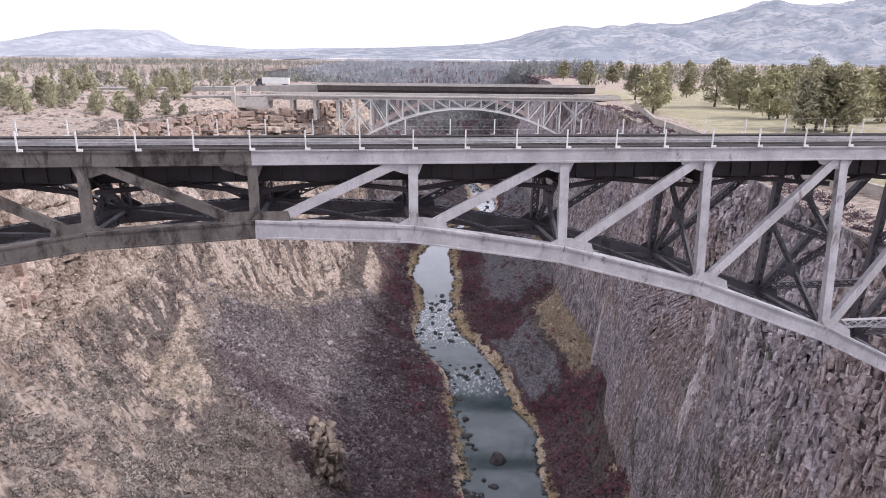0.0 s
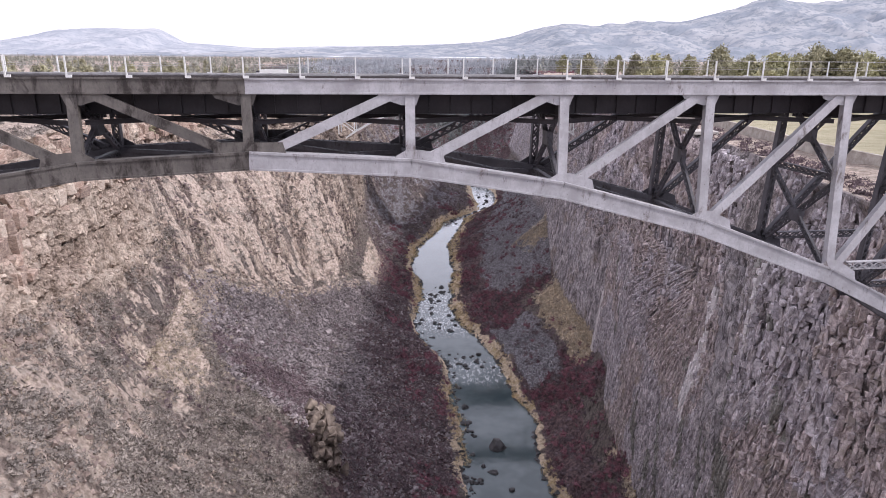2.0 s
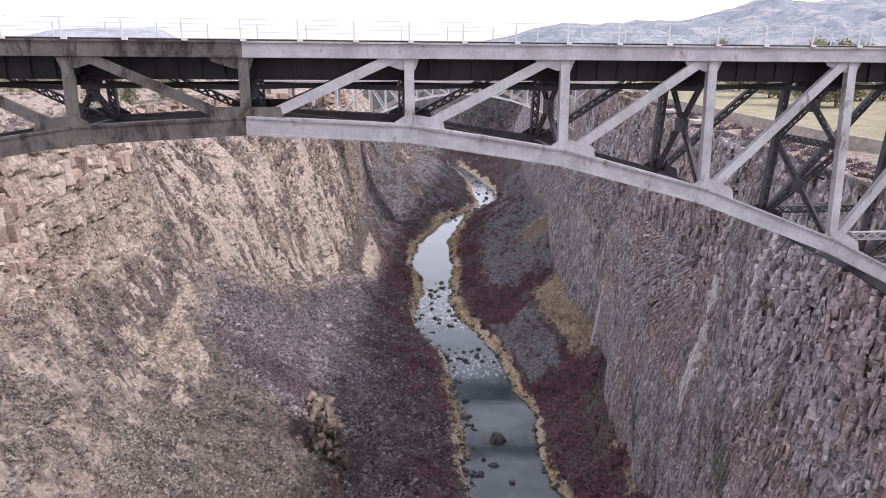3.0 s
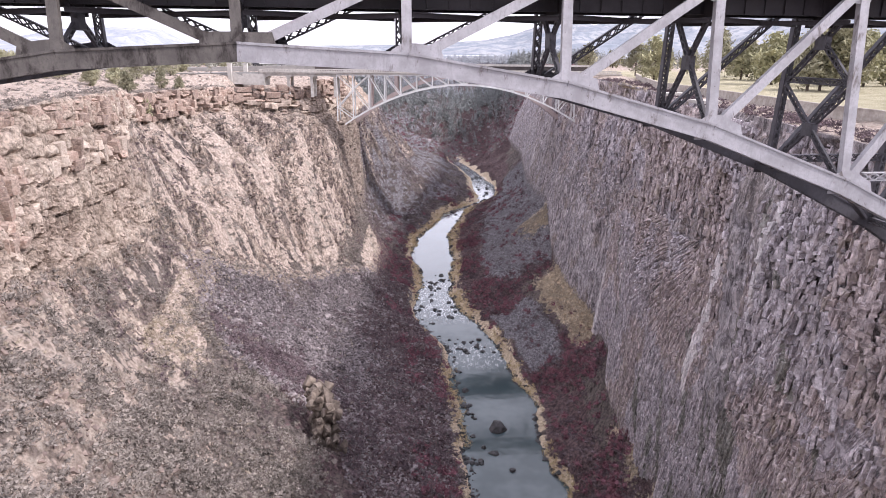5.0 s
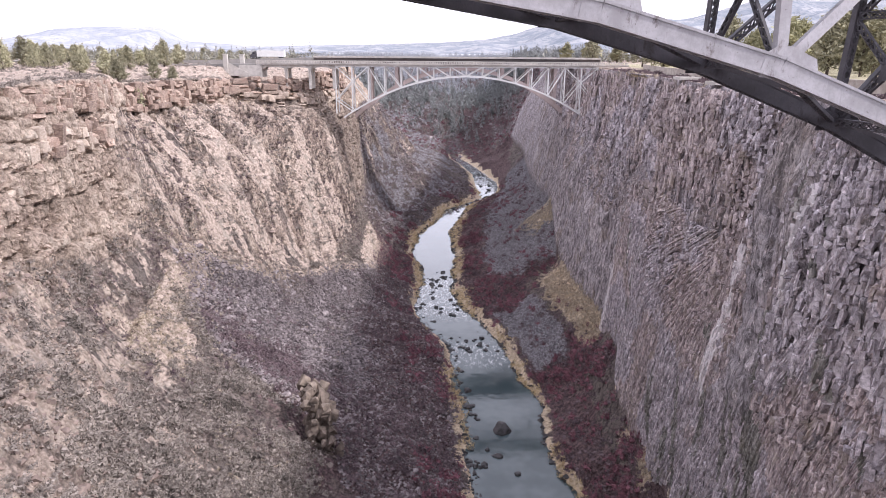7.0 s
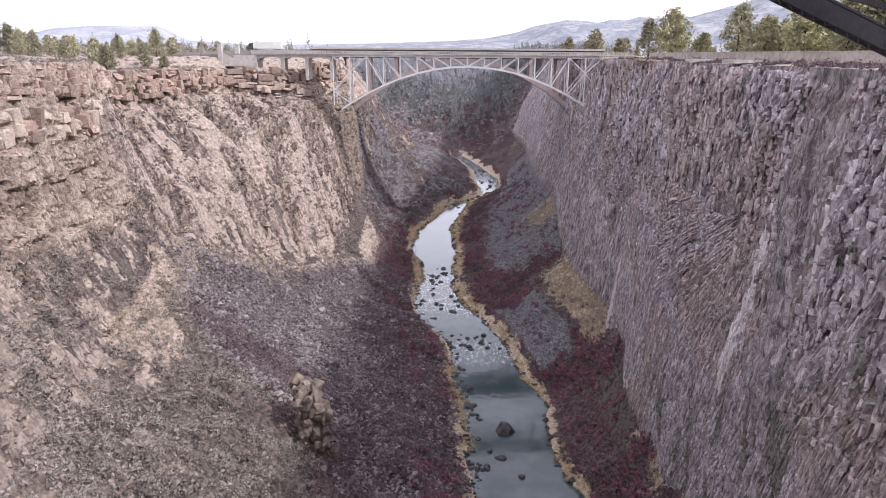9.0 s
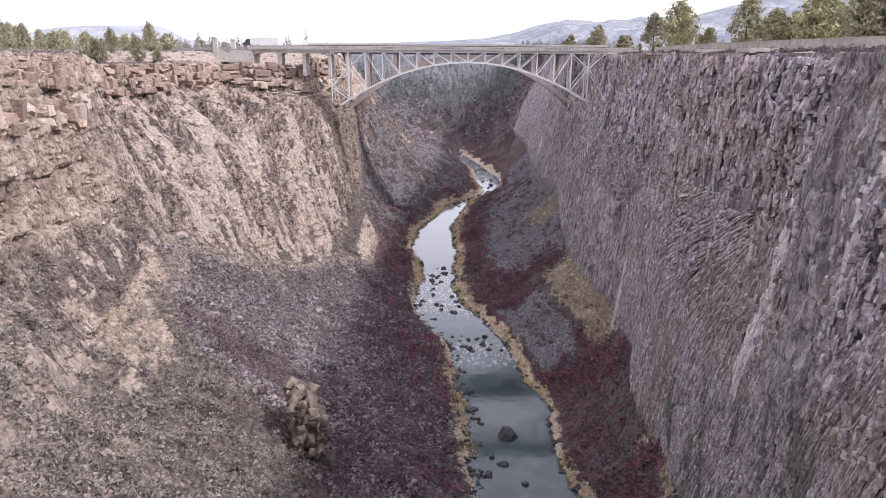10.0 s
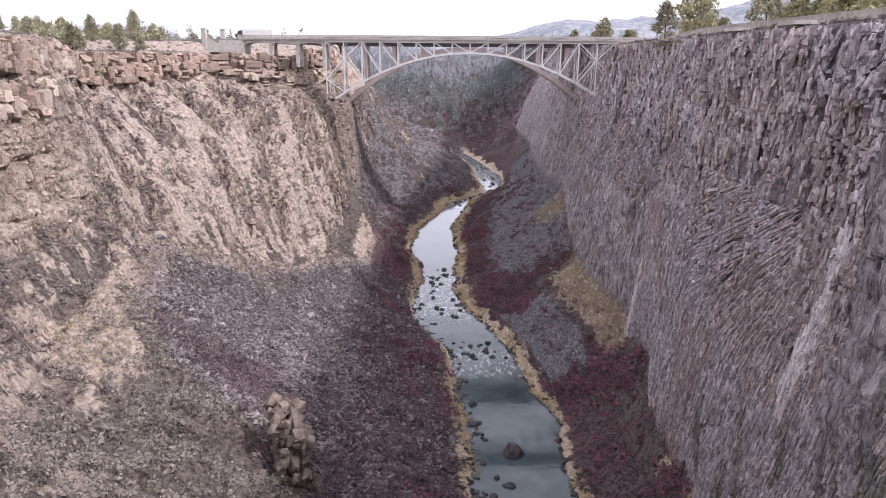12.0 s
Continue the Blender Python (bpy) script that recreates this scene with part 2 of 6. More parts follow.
LEAF = simple("juniper_leaf", (0.25, 0.24, 0.165), (0.46, 0.44, 0.30), 0.8, 0.8, 0, 0, by="object")
LEAF_GOLD = simple("yellowing_pine_leaf", (0.22, 0.215, 0.125), (0.42, 0.40, 0.25), 0.8, 0.8, 0, 0, by="object")
# far trees: some of the air's haze is put into the leaf colour
WOODS = simple("hazed_woodland", (0.21, 0.215, 0.185), (0.36, 0.355, 0.31), 0.05, 0.9, 0, 0, by="island")
SAGE = simple("grey_sagebrush", (0.10, 0.086, 0.079), (0.43, 0.375, 0.335), 1.3, 0.9, 0, 0)
STRAW = simple("dry_grass", (0.43, 0.335, 0.19), (0.78, 0.64, 0.41), 1.1, 0.9, 0, 0)
BUNCH = simple("pale_bunch_grass", (0.34, 0.283, 0.215), (0.66, 0.57, 0.455), 1.1, 0.9, 0, 0)
WILLOW = simple("bare_red_willow", (0.105, 0.046, 0.06), (0.32, 0.148, 0.178), 1.1, 0.9, 0, 0)
BRUSH = simple("bare_grey_brush", (0.07, 0.05, 0.057), (0.25, 0.187, 0.20), 1.1, 0.9, 0, 0)
SCREE = simple("basalt_scree", (0.095, 0.08, 0.084), (0.36, 0.315, 0.32), 0.6, 0.85, 0, 0.03, by="island")
BASALT = simple("wet_basalt", (0.022, 0.021, 0.023), (0.095, 0.09, 0.092), 0.9, 0.5, 0, 0.06)
TAN_ROCK = simple("tan_rock", (0.14, 0.112, 0.10), (0.34, 0.285, 0.25), 0.7, 0.9, 0, 0.1)
SLOPE_ROCK = simple("brown_slope_rock", (0.13, 0.10, 0.09), (0.36, 0.285, 0.25), 0.7, 0.9, 0, 0.05, by="island")
GRAVEL = simple("grey_gravel", (0.16, 0.148, 0.158), (0.41, 0.385, 0.403), 0.6, 0.85, 0, 0.03, by="island")
OUTCROP = simple("brown_outcrop", (0.09, 0.072, 0.062), (0.30, 0.245, 0.205), 0.7, 0.9, 0, 0.05, by="island")
# upstream woods, greyed and paled to carry the haze in their base colour
WOODS_NEAR = simple("hazed_conifers", (0.15, 0.157, 0.155), (0.32, 0.33, 0.325), 0.06, 0.9, 0, 0)
WOODS_HAZY = simple("hazed_far_conifers", (0.31, 0.325, 0.35), (0.49, 0.505, 0.54), 0.05, 0.9, 0, 0)
ASPHALT = simple("old_asphalt", (0.26, 0.25, 0.24), (0.36, 0.345, 0.33), 0.5, 0.9, 0, 0.01)
STONEWALL = simple("rim_wall_stone", (0.30, 0.26, 0.225), (0.52, 0.47, 0.42), 0.9, 0.9, 0, 0.04)
GLASS_DARK = simple("dark_glass", (0.02, 0.02, 0.025), (0.04, 0.04, 0.05), 1.0, 0.15, 0, 0)
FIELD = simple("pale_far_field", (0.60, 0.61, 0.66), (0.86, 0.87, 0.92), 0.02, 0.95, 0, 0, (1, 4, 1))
RUBBER = simple("tyre_rubber", (0.02, 0.02, 0.02), (0.05, 0.05, 0.05), 3.0, 0.9, 0, 0)


def rock(name, dark, light, stain, vein, vary=((0.78, 0.77, 0.78), (1.16, 1.15, 1.14)), grain=0.75):
    """Jointed rock: streaked faces, each piece a little different."""
    m = Mat(name, 0.9, spec=0.2)
    streak = m.noise(1.3, 6, 0.78, 0.6, stretch=(1, 1, grain))
    c = m.mix(m.ramp(streak, 0.32, 0.68), dark, light)
    c = m.mix(m.ramp(m.noise(0.35, 5, 0.7, 0.5), 0.5, 0.66, 0, 0.65), c, stain)
    c = m.mix(m.ramp(m.noise(2.6, 4, 0.8, 0.8), 0.60, 0.68, 0, 0.6), c, vein)
    c = m.mix(1.0, c, m.mix(m.island(), *vary), "MULTIPLY")
    return m.done(c, m.maths("ADD", m.noise(3.0, 5, 0.7), streak), 0.12, 0.8)


WALL_GREY = rock("grey_basalt", (0.20, 0.175, 0.187), (0.77, 0.712, 0.742), (0.36, 0.315, 0.30), (0.05, 0.042, 0.045), ((0.70, 0.69, 0.70), (1.2, 1.19, 1.18)))
WALL_BROWN = rock("brown_basalt", (0.20, 0.163, 0.165), (0.72, 0.63, 0.62), (0.38, 0.33, 0.27), (0.045, 0.036, 0.036), ((0.70, 0.69, 0.70), (1.2, 1.19, 1.18)))
WALL_PALE = rock("stained_basalt", (0.58, 0.54, 0.545), (0.92, 0.88, 0.88), (0.58, 0.53, 0.51), (0.24, 0.22, 0.225))
WALL_LICHEN = rock("lichened_basalt", (0.105, 0.098, 0.094), (0.47, 0.45, 0.425), (0.21, 0.20, 0.165), (0.04, 0.036, 0.036), ((0.66, 0.66, 0.65), (1.2, 1.19, 1.18)))
ROCK_TAN = rock("tan_rim_rock", (0.19, 0.14, 0.12), (0.57, 0.45, 0.375), (0.35, 0.235, 0.19), (0.08, 0.06, 0.056), ((0.72, 0.70, 0.70), (1.18, 1.17, 1.16)), 2.2)
ROCK_CRAG = rock("brown_crag_rock", (0.27, 0.215, 0.178), (0.66, 0.55, 0.465), (0.42, 0.34, 0.28), (0.08, 0.062, 0.056))
ROCK_CREAM = rock("cream_rim_rock", (0.34, 0.272, 0.228), (0.68, 0.585, 0.50), (0.46, 0.355, 0.285), (0.15, 0.12, 0.105), ((0.76, 0.74, 0.74), (1.14, 1.14, 1.14)), 2.2)


# ---- numeric noise for the land ----
def lattice(ix, iy, iz, seed=0):
    h = (ix.astype(np.int64) * 374761393 + iy.astype(np.int64) * 668265263 + iz.astype(np.int64) * 1274126177 + seed * 974634777) & 0xFFFFFFFF
    h = ((h ^ (h >> 13)) * 1103515245) & 0xFFFFFFFF
    h = ((h ^ (h >> 16)) * 2654435761) & 0xFFFFFFFF
    return ((h ^ (h >> 15)) & 0xFFFFFF) / float(0xFFFFFF)


def vnoise(x, y, z, seed=0):
    """Smooth value noise in -1..1."""
    x, y, z = np.broadcast_arrays(x, y, z)
    fx, fy, fz = np.floor(x), np.floor(y), np.floor(z)
    ux, uy, uz = x - fx, y - fy, z - fz
    ux, uy, uz = (u * u * (3 - 2 * u) for u in (ux, uy, uz))
    out = 0
    for a in (0, 1):
        for b in (0, 1):
            for c in (0, 1):
                w = (ux if a else 1 - ux) * (uy if b else 1 - uy) * (uz if c else 1 - uz)
                out = out + w * lattice(fx + a, fy + b, fz + c, seed)
    return out * 2 - 1


def fbm(x, y, z, octaves=4, seed=0, gain=0.5):
    out, amp = 0, 1.0
    for o in range(octaves):
        out = out + amp * vnoise(x * 2 ** o, y * 2 ** o, z * 2 ** o, seed + o)
        amp *= gain
    return out


def blocks(u, v, su, sv, seed):
    """Random steps 0..1 over irregular blocks of about su by sv: jointed rock."""
    col = np.floor(u / su + 0.35 * vnoise(u / su * 0.7, v / sv * 0.5, u * 0 + 3.3, seed))
    shift = lattice(col, col * 0 + 7, col * 0, seed)
    high = sv * (0.6 + 0.9 * lattice(col, col * 0 + 2, col * 0, seed + 1))
    fv = v / high + shift * 9
    row = np.floor(fv)
    fu = u / su + 0.35 * vnoise(u / su * 0.7, v / sv * 0.5, u * 0 + 3.3, seed) - col
    fv = fv - row
    edge = np.minimum(np.minimum(fu, 1 - fu) * su, np.minimum(fv, 1 - fv) * high)
    return lattice(col, row, col * 0, seed + 2) - 0.45 * np.exp(-(edge / 0.3) ** 2), lattice(col, col * 0, col * 0, seed + 3)


def smooth(a, b, x):
    t = np.clip((x - a) / (b - a), 0, 1)
    return t * t * (3 - 2 * t)


# ---- the gorge: stations along the river ----
RIM = 86.0
STATION = np.array([-400, 10, 45, 72, 105, 130, 170, 205, 235, 268, 288, 305, 345, 385, 420, 460, 620, 900])
LEFT = {  # west bank: bank, mid slope, cliff foot, rim; sag: how hollow the lower slope is
    "x1": [-8, -8, -8, -10, -9, -9, -13, -17, -22, -26, -28, -33, -34, -22, -8, 4, -8, -8],
    "z1": [10, 10, 10, 11, 9, 10, 4.5, 5, 5, 7.5, 10.5, 13, 12, 7, 10, 9, 9, 9],
    "x2": [-30, -30, -34, -42, -52, -60, -66, -50, -40, -39, -37, -41, -41, -38, -32, -18, -90, -90],
    "z2": [38, 38, 44, 51, 38, 40, 40.5, 22, 17.5, 30, 36, 30, 30, 30, 34, 30, 26, 26],
    "x3": [-48, -48, -52, -58, -66, -71, -73, -86, -70, -57, -43, -43, -43, -50, -50, -42, -150, -150],
    "z3": [62, 62, 66, 68, 58, 52, 53, 66, 58, 66, 62, 60, 60, 60, 64, 62, 52, 52],
    "x4": [-56, -56, -62, -68, -73, -76, -82, -97, -94, -84, -54, -47, -49, -60, -66, -60, -220, -220],
    "sag": [0, 0, 0, 0, 2, 1.5, 5, 3, 1, 4, 3, 2, 1, 0, 0, 0, 0, 0],
}
RIGHT_STATION = np.array([-400, 10, 56, 80, 104, 130, 160, 185, 215, 250, 285, 305, 357, 440, 520, 620, 900])
RIGHT = {
    "x1": [34, 34, 33, 34, 35, 36, 36, 36, 31, 27, 26, 25, 32, 44, 50, 42, 42],
    "z1": [6, 6, 6, 6.5, 6.5, 6, 6, 8, 5.5, 8.5, 9.5, 9, 11, 8, 9, 8, 8],
    "x2": [38, 38, 38, 40, 41, 42, 44.5, 46, 43, 43, 47, 48, 48, 54, 60, 58, 58],
    "z2": [16, 16, 16, 15, 14, 15, 21, 18, 16.5, 19, 26, 28, 22, 18, 20, 20, 20],
    "x3": [38.5, 38.5, 39.5, 42, 44, 43.5, 46.5, 49, 47.5, 50, 53, 55, 58, 64, 68, 70, 70],
    "z3": [50, 50, 52, 48, 46, 48, 50, 52, 50, 52, 60, 60, 60, 55, 55, 50, 50],
    "x4": [41, 41, 42.5, 44.5, 47.5, 48, 51.5, 55, 57, 59, 62, 65, 64, 70, 80, 85, 85],
}

ROW_Y = np.concatenate([np.linspace(-400, 0, 30)[:-1], np.arange(0, 45, 1.2), np.arange(45, 240, 0.58), np.arange(240, 335, 0.8),
                        np.arange(335, 640, 2.2), np.arange(640, 1000, 6.0), np.geomspace(1000, 4800, 30)])


def along(ys, values):
    """Station values carried along the rows and rounded off a little."""
    fine_y = np.arange(-410, 5000, 1.0)
    v = np.interp(fine_y, ys, values)
    k = np.exp(-0.5 * (np.arange(-18, 19) / 6.0) ** 2)
    v = np.convolve(np.pad(v, 18, "edge"), k / k.sum(), "valid")
    return np.interp(ROW_Y, fine_y, v)


def run(pts, counts):
    """Samples of a profile: pts is a list of (x, z) row arrays."""
    xs, zs, seg = [], [], []
    for i, n in enumerate(counts):
        f = np.linspace(0, 1, n, endpoint=False)[None, :]
        (xa, za), (xb, zb) = pts[i], pts[i + 1]
        xs.append(xa[:, None] * (1 - f) + xb[:, None] * f)
        zs.append(za[:, None] * (1 - f) + zb[:, None] * f)
        seg.append(i + f[0])
    return np.hstack(xs), np.hstack(zs), np.concatenate(seg)


L = {k: along(STATION, v) for k, v in LEFT.items()}
R = {k: along(RIGHT_STATION, v) for k, v in RIGHT.items()}
# waterline: pool under the far bridge, neck and rapid above it
L["edge"] = along([-400, 10, 130, 170, 205, 235, 268, 300, 322, 348, 372, 405, 422, 438, 500, 540, 590, 620, 900],
                  [9, 8, 7, 5, 2, -10.5, -8.5, -11, -16.5, -14, -4.7, 1, 13, 25, 23, 22, 13, 5, 5])
R["edge"] = along([-400, 10, 56, 104, 130, 160, 185, 215, 250, 285, 300, 322, 348, 387, 417, 435, 453, 507, 540, 590, 620, 900],
                  [30, 29, 28.5, 28, 28, 26, 23, 16.5, 3.5, 4, 5.5, 3.5, 3.2, 8, 14.5, 27, 38, 38, 31, 20.5, 12, 12])
ny = len(ROW_Y)
for side, seed in ((L, 1.5), (R, 8.5)):  # uneven waterline
    side["edge"] = side["edge"] + 1.5 * fbm(ROW_Y / 13, ROW_Y * 0 + seed, ROW_Y * 0, 3, 17) * smooth(600, 500, ROW_Y)
zero, rim_l = np.zeros(ny), np.full(ny, RIM)
rim_r = np.full(ny, RIM + 1.0)
bed = (L["edge"] + R["edge"]) / 2
# from the water outwards
lx, lz, lseg = run([(bed, zero - 1.6), (L["edge"], zero - 0.25), (L["x1"], L["z1"]), (L["x2"], L["z2"]), (L["x3"], L["z3"]),
                    (L["x4"] + 2.5, rim_l - 9), (L["x4"], rim_l), (L["x4"] - 25, rim_l + 0.8), (L["x4"] - 130, rim_l + 1.5)],
                   (8, 40, 85, 62, 46, 32, 30, 44))
rx_, rz_, rseg = run([(bed, zero - 1.6), (R["edge"], zero - 0.25), (R["x1"], R["z1"]), (R["x2"], R["z2"]), (R["x3"], R["z3"]),
                      (R["x4"] - 1.0, rim_r - 12), (R["x4"], rim_r), (R["x4"] + 14, rim_r + 0.6), (R["x4"] + 130, rim_r + 1.5)],
                     (8, 34, 36, 90, 66, 34, 16, 44))


def outer(x, z, side):
    far = np.geomspace(8, 4600, 26)[None, :]
    return np.hstack([x, side * np.abs(x[:, -1:]) + side * far]), np.hstack([z, np.repeat(z[:, -1:], 26, 1)])


lx, lz = outer(lx, lz, -1)
rx_, rz_ = outer(rx_, rz_, 1)
lseg = np.concatenate([lseg, np.full(26, 8.5)])
rseg = np.concatenate([rseg, np.full(26, 8.5)])
GX = np.hstack([lx[:, ::-1], rx_[:, 1:]])
GZ = np.hstack([lz[:, ::-1], rz_[:, 1:]])
SEG = np.concatenate([-lseg[::-1], rseg[1:]])[None, :] * np.ones((ny, 1))
GY = ROW_Y[:, None] * np.ones((1, GX.shape[1]))
left_side, right_side = SEG < 0, SEG > 0
A = np.abs(SEG)

# the gorge closes in a wooded slope upstream
close = np.clip(0.38 * smooth(605, 760, GY) + 0.62 * smooth(700, 1300, GY), 0, 1)
GZ = np.maximum(GZ, 0.0) * (1 - close) + np.minimum(GZ, 0.0) * (1 - smooth(600, 640, GY)) + (RIM - 2) * close
# lone swells of the plain
GZ = GZ + np.where(A >= 6, 1, 0) * smooth(200, 900, np.hypot(GX, GY)) * 3.0 * fbm(GX / 260, GY / 260, GX * 0, 3, 5)

def bay_of(y, z):
    """Bays and clefts of the shaded wall, in metres out of its face."""
    cleft = 1 - np.abs(vnoise(y / 7.5 + 0.15 * vnoise(y / 9, z / 12, y * 0, 57), z / 70, y * 0 + 2.5, 53))
    return 2.0 * fbm(y / 30, z / 60, y * 0 + 1.5, 3, 51) + (0.7 + 0.6 * smooth(60, 72, z)) * vnoise(y / 5, z / 9, y * 0, 55) + 0.5 * smooth(55, 70, z) * vnoise(y / 2.2, z / 4, y * 0, 58) - 2.8 * cleft ** 8 * smooth(40, 60, z)


# masks
wall = smooth(3.0, 3.15, A) * (1 - smooth(5.8, 5.98, A)) * right_side
crag = (smooth(4.0, 4.1, A) * (1 - smooth(5.98, 6.05, A)) * left_side * (1 - smooth(150, 185, GY) * (1 - smooth(275, 295, GY)) * (1 - smooth(4.97, 5.03, A))))
crag = np.clip(crag + left_side * smooth(2.6, 3.1, A) * (1 - smooth(5.9, 6, A)) * smooth(276, 296, GY) * (1 - smooth(330, 350, GY)), 0, 1)
spur = left_side * smooth(2.6, 3.2, A) * (1 - smooth(4, 4.1, A)) * smooth(-0.15, 0.25, fbm(GX / 16, GY / 16, GZ / 16, 3, 44)) * (1 - smooth(100, 240, GY) * 0.6)
slope = smooth(1.05, 1.3, A) * (1 - smooth(5.9, 6.0, A)) * (1 - wall) * (1 - crag)
plain = smooth(5.98, 6.05, A)

# relief
P3 = (GX, GY, GZ)
dz = np.zeros_like(GX)
dn = np.zeros_like(GX)
NRM = np.cross(np.stack([np.gradient(q, axis=1) for q in P3], -1), np.stack([np.gradient(q, axis=0) for q in P3], -1))
NRM /= np.linalg.norm(NRM, axis=-1, keepdims=True) + 1e-9
# the hollow lower slope, the talus cone's crest, the ravine behind it and the knoll by the bend
fall = GY + (0.30 + 0.25 * smooth(200, 260, GY)) * (GX + 60)   # nearly constant down the upper slope
down = GX - GZ
in_mid = np.clip(A - 2, 0, 1)
dz -= left_side * L["sag"][:, None] * 4 * in_mid * (1 - in_mid)
mid_l = left_side * slope * smooth(1.7, 2.2, A) * (1 - smooth(3.3, 3.9, A)) * smooth(120, 150, GY) * (1 - smooth(236, 250, GY))
crest = (GY - 167 - 2.2 * (GX + 66)) / 2.4
dz += mid_l * 3.6 * np.exp(-(crest / 4.5) ** 2)
dz -= mid_l * 5.0 * np.exp(-((crest - 11) / 6) ** 2)
brow = left_side * slope * np.exp(-((A - 3.0) / 0.10) ** 2) * smooth(108, 122, GY) * (1 - smooth(166, 178, GY))
dz += 1.6 * brow
dz -= 1.8 * left_side * slope * np.exp(-((A - 3.28) / 0.14) ** 2) * smooth(108, 122, GY) * (1 - smooth(166, 178, GY))
knoll = left_side * slope * np.exp(-((GX + 29) / 4.5) ** 2) * smooth(236, 262, GY) * (1 - smooth(288, 300, GY))
dz += 5.5 * knoll
dz -= 1.2 * left_side * slope * np.exp(-((GX + 38) / 3) ** 2) * smooth(236, 255, GY) * (1 - smooth(285, 300, GY))
upper_l = smooth(2.7 + 0.9 * (1 - smooth(150, 185, GY)), 3.1 + 0.9 * (1 - smooth(150, 185, GY)), A) * left_side
lobe = fbm(GX / 30, GY / 22, GZ / 60, 3, 11)
dz += slope * 1.8 * lobe
gully = 1 - np.abs(vnoise(fall / 9 + 0.4 * vnoise(down / 20, fall / 20, GX * 0, 22), down / 60, GX * 0, 21))
dz -= slope * left_side * 2.4 * gully ** 5 * (0.25 * smooth(2.2, 2.8, A) + 0.75 * upper_l)
rib = 1 - np.abs(vnoise(fall / 3.0 + 0.3 * vnoise(down / 9, fall / 9, GX * 0, 24), down / 22, GX * 0, 23))
dz += slope * upper_l * 1.2 * (rib ** 3 - 0.3)
outcrop = upper_l * slope * smooth(0.02, 0.32, fbm(fall / 7, down / 20, GX * 0, 3, 27))
dz += slope * (0.85 * fbm(GX / 3.6, GY / 3.6, GZ / 3.6, 3, 31, 0.55))
# the shaded wall: broad bays, columns in tiers, raking fans lower down
bay = bay_of(GY, GZ)
b1, c1 = blocks(GY + 0.6 * vnoise(GY / 2, GZ / 7, GX * 0, 3), GZ, 1.9, 6.0, 71)
b2, _ = blocks(GY + 0.8 * vnoise(GY / 5, GZ / 9, GX * 0, 4), GZ + 40, 4.8, 11.0, 81)
upper = smooth(50, 60, GZ + 6 * vnoise(GY / 25, GX * 0, GX * 0, 9))
near_bulk = 1 - smooth(85, 125, GY + 0.5 * (GZ - 60))
b3, c3 = blocks(GY + 1.2 * vnoise(GY / 3, GZ / 3, GX * 0, 5), GZ + 1.0 * vnoise(GY / 3, GZ / 3, GX * 0, 6), 3.2, 3.6, 171)
col = (b1 - 0.5) * 1.3 + (c1 - 0.5) * 0.9 + (b2 - 0.5) * 1.5
angle = 0.35 + 1.1 * fbm(GY / 55, GZ / 45, GX * 0, 2, 91)
rake = GY * np.cos(angle) + GZ * np.sin(angle)
ribs, rcol = blocks(rake, -GY * np.sin(angle) + GZ * np.cos(angle), 0.95, 6.0, 101)
fan = (ribs - 0.5) * 0.6 + (rcol - 0.5) * 0.5
chunk = (b3 - 0.5) * 1.9 + (c3 - 0.5) * 0.5
k_up, k_ch = upper, near_bulk * smooth(30, 55, GZ)
dn += wall * (bay + 0.35 * ((1 - k_ch) * (k_up * col + (1 - k_up) * fan) + k_ch * chunk) - 0.3 + 0.4 * fbm(GY / 2.2, GZ / 3.0, GX / 3, 4, 111, 0.6))
# a leaning crack with a lip added to keep it in shade, a buttress
dn += wall * 1.6 * np.exp(-((GY - 186.5 + 0.85 * (GZ - 55.3)) / 1.6) ** 2) * smooth(40, 46, GZ) * (1 - smooth(64, 69, GZ))
dn -= wall * 4.5 * np.exp(-((GY - 190 + 0.85 * (GZ - 55.3)) / 1.9) ** 2) * smooth(40, 46, GZ) * (1 - smooth(64, 69, GZ))
dn += wall * 1.5 * np.exp(-((GY - 92) / 6) ** 2) * smooth(40, 50, GZ)
# the sunny crags: squared blocks, ledges
run_l = GY + 0.9 * GX
k1, kc1 = blocks(run_l + 0.9 * vnoise(run_l / 3, GZ / 3, GX * 0, 12), GZ + 0.8 * vnoise(run_l / 3, GZ / 3, GX * 0, 13), 2.7, 2.8, 121)
k2, _ = blocks(run_l, GZ + 17 + 1.5 * vnoise(run_l / 12, GZ / 9, GX * 0, 14), 7.0, 6.5, 131)
ledge = (k1 - 0.5) * 1.3 + (k2 - 0.5) * 2.6 + (kc1 - 0.5) * 0.6 + 0.5 * fbm(run_l / 2.5, GZ / 2.5, GX / 2.5, 4, 141, 0.6)
dn += crag * (0.75 * ledge - 0.2 + 1.2 * fbm(run_l / 28, GZ / 50, GX * 0, 2, 151))
dz += spur * 0.7 * (k1 - 0.35 + 0.8 * (k2 - 0.5))
k3, _ = blocks(fall + 0.7 * vnoise(fall / 2, down / 2, GX * 0, 15), down + 0.7 * vnoise(fall / 2, down / 2, GX * 0, 16), 1.5, 2.6, 135)
dz += outcrop * 2.3 * (k3 - 0.45)
dz += plain * 0.35 * fbm(GX / 9, GY / 9, GX * 0, 4, 161) * smooth(6.02, 6.3, A) * (1 - smooth(8, 8.6, A))
dz -= left_side * 6.5 * np.exp(-((GY - 284) / 14) ** 2) * smooth(-90, -82, GX) * smooth(5.2, 6.0, A)


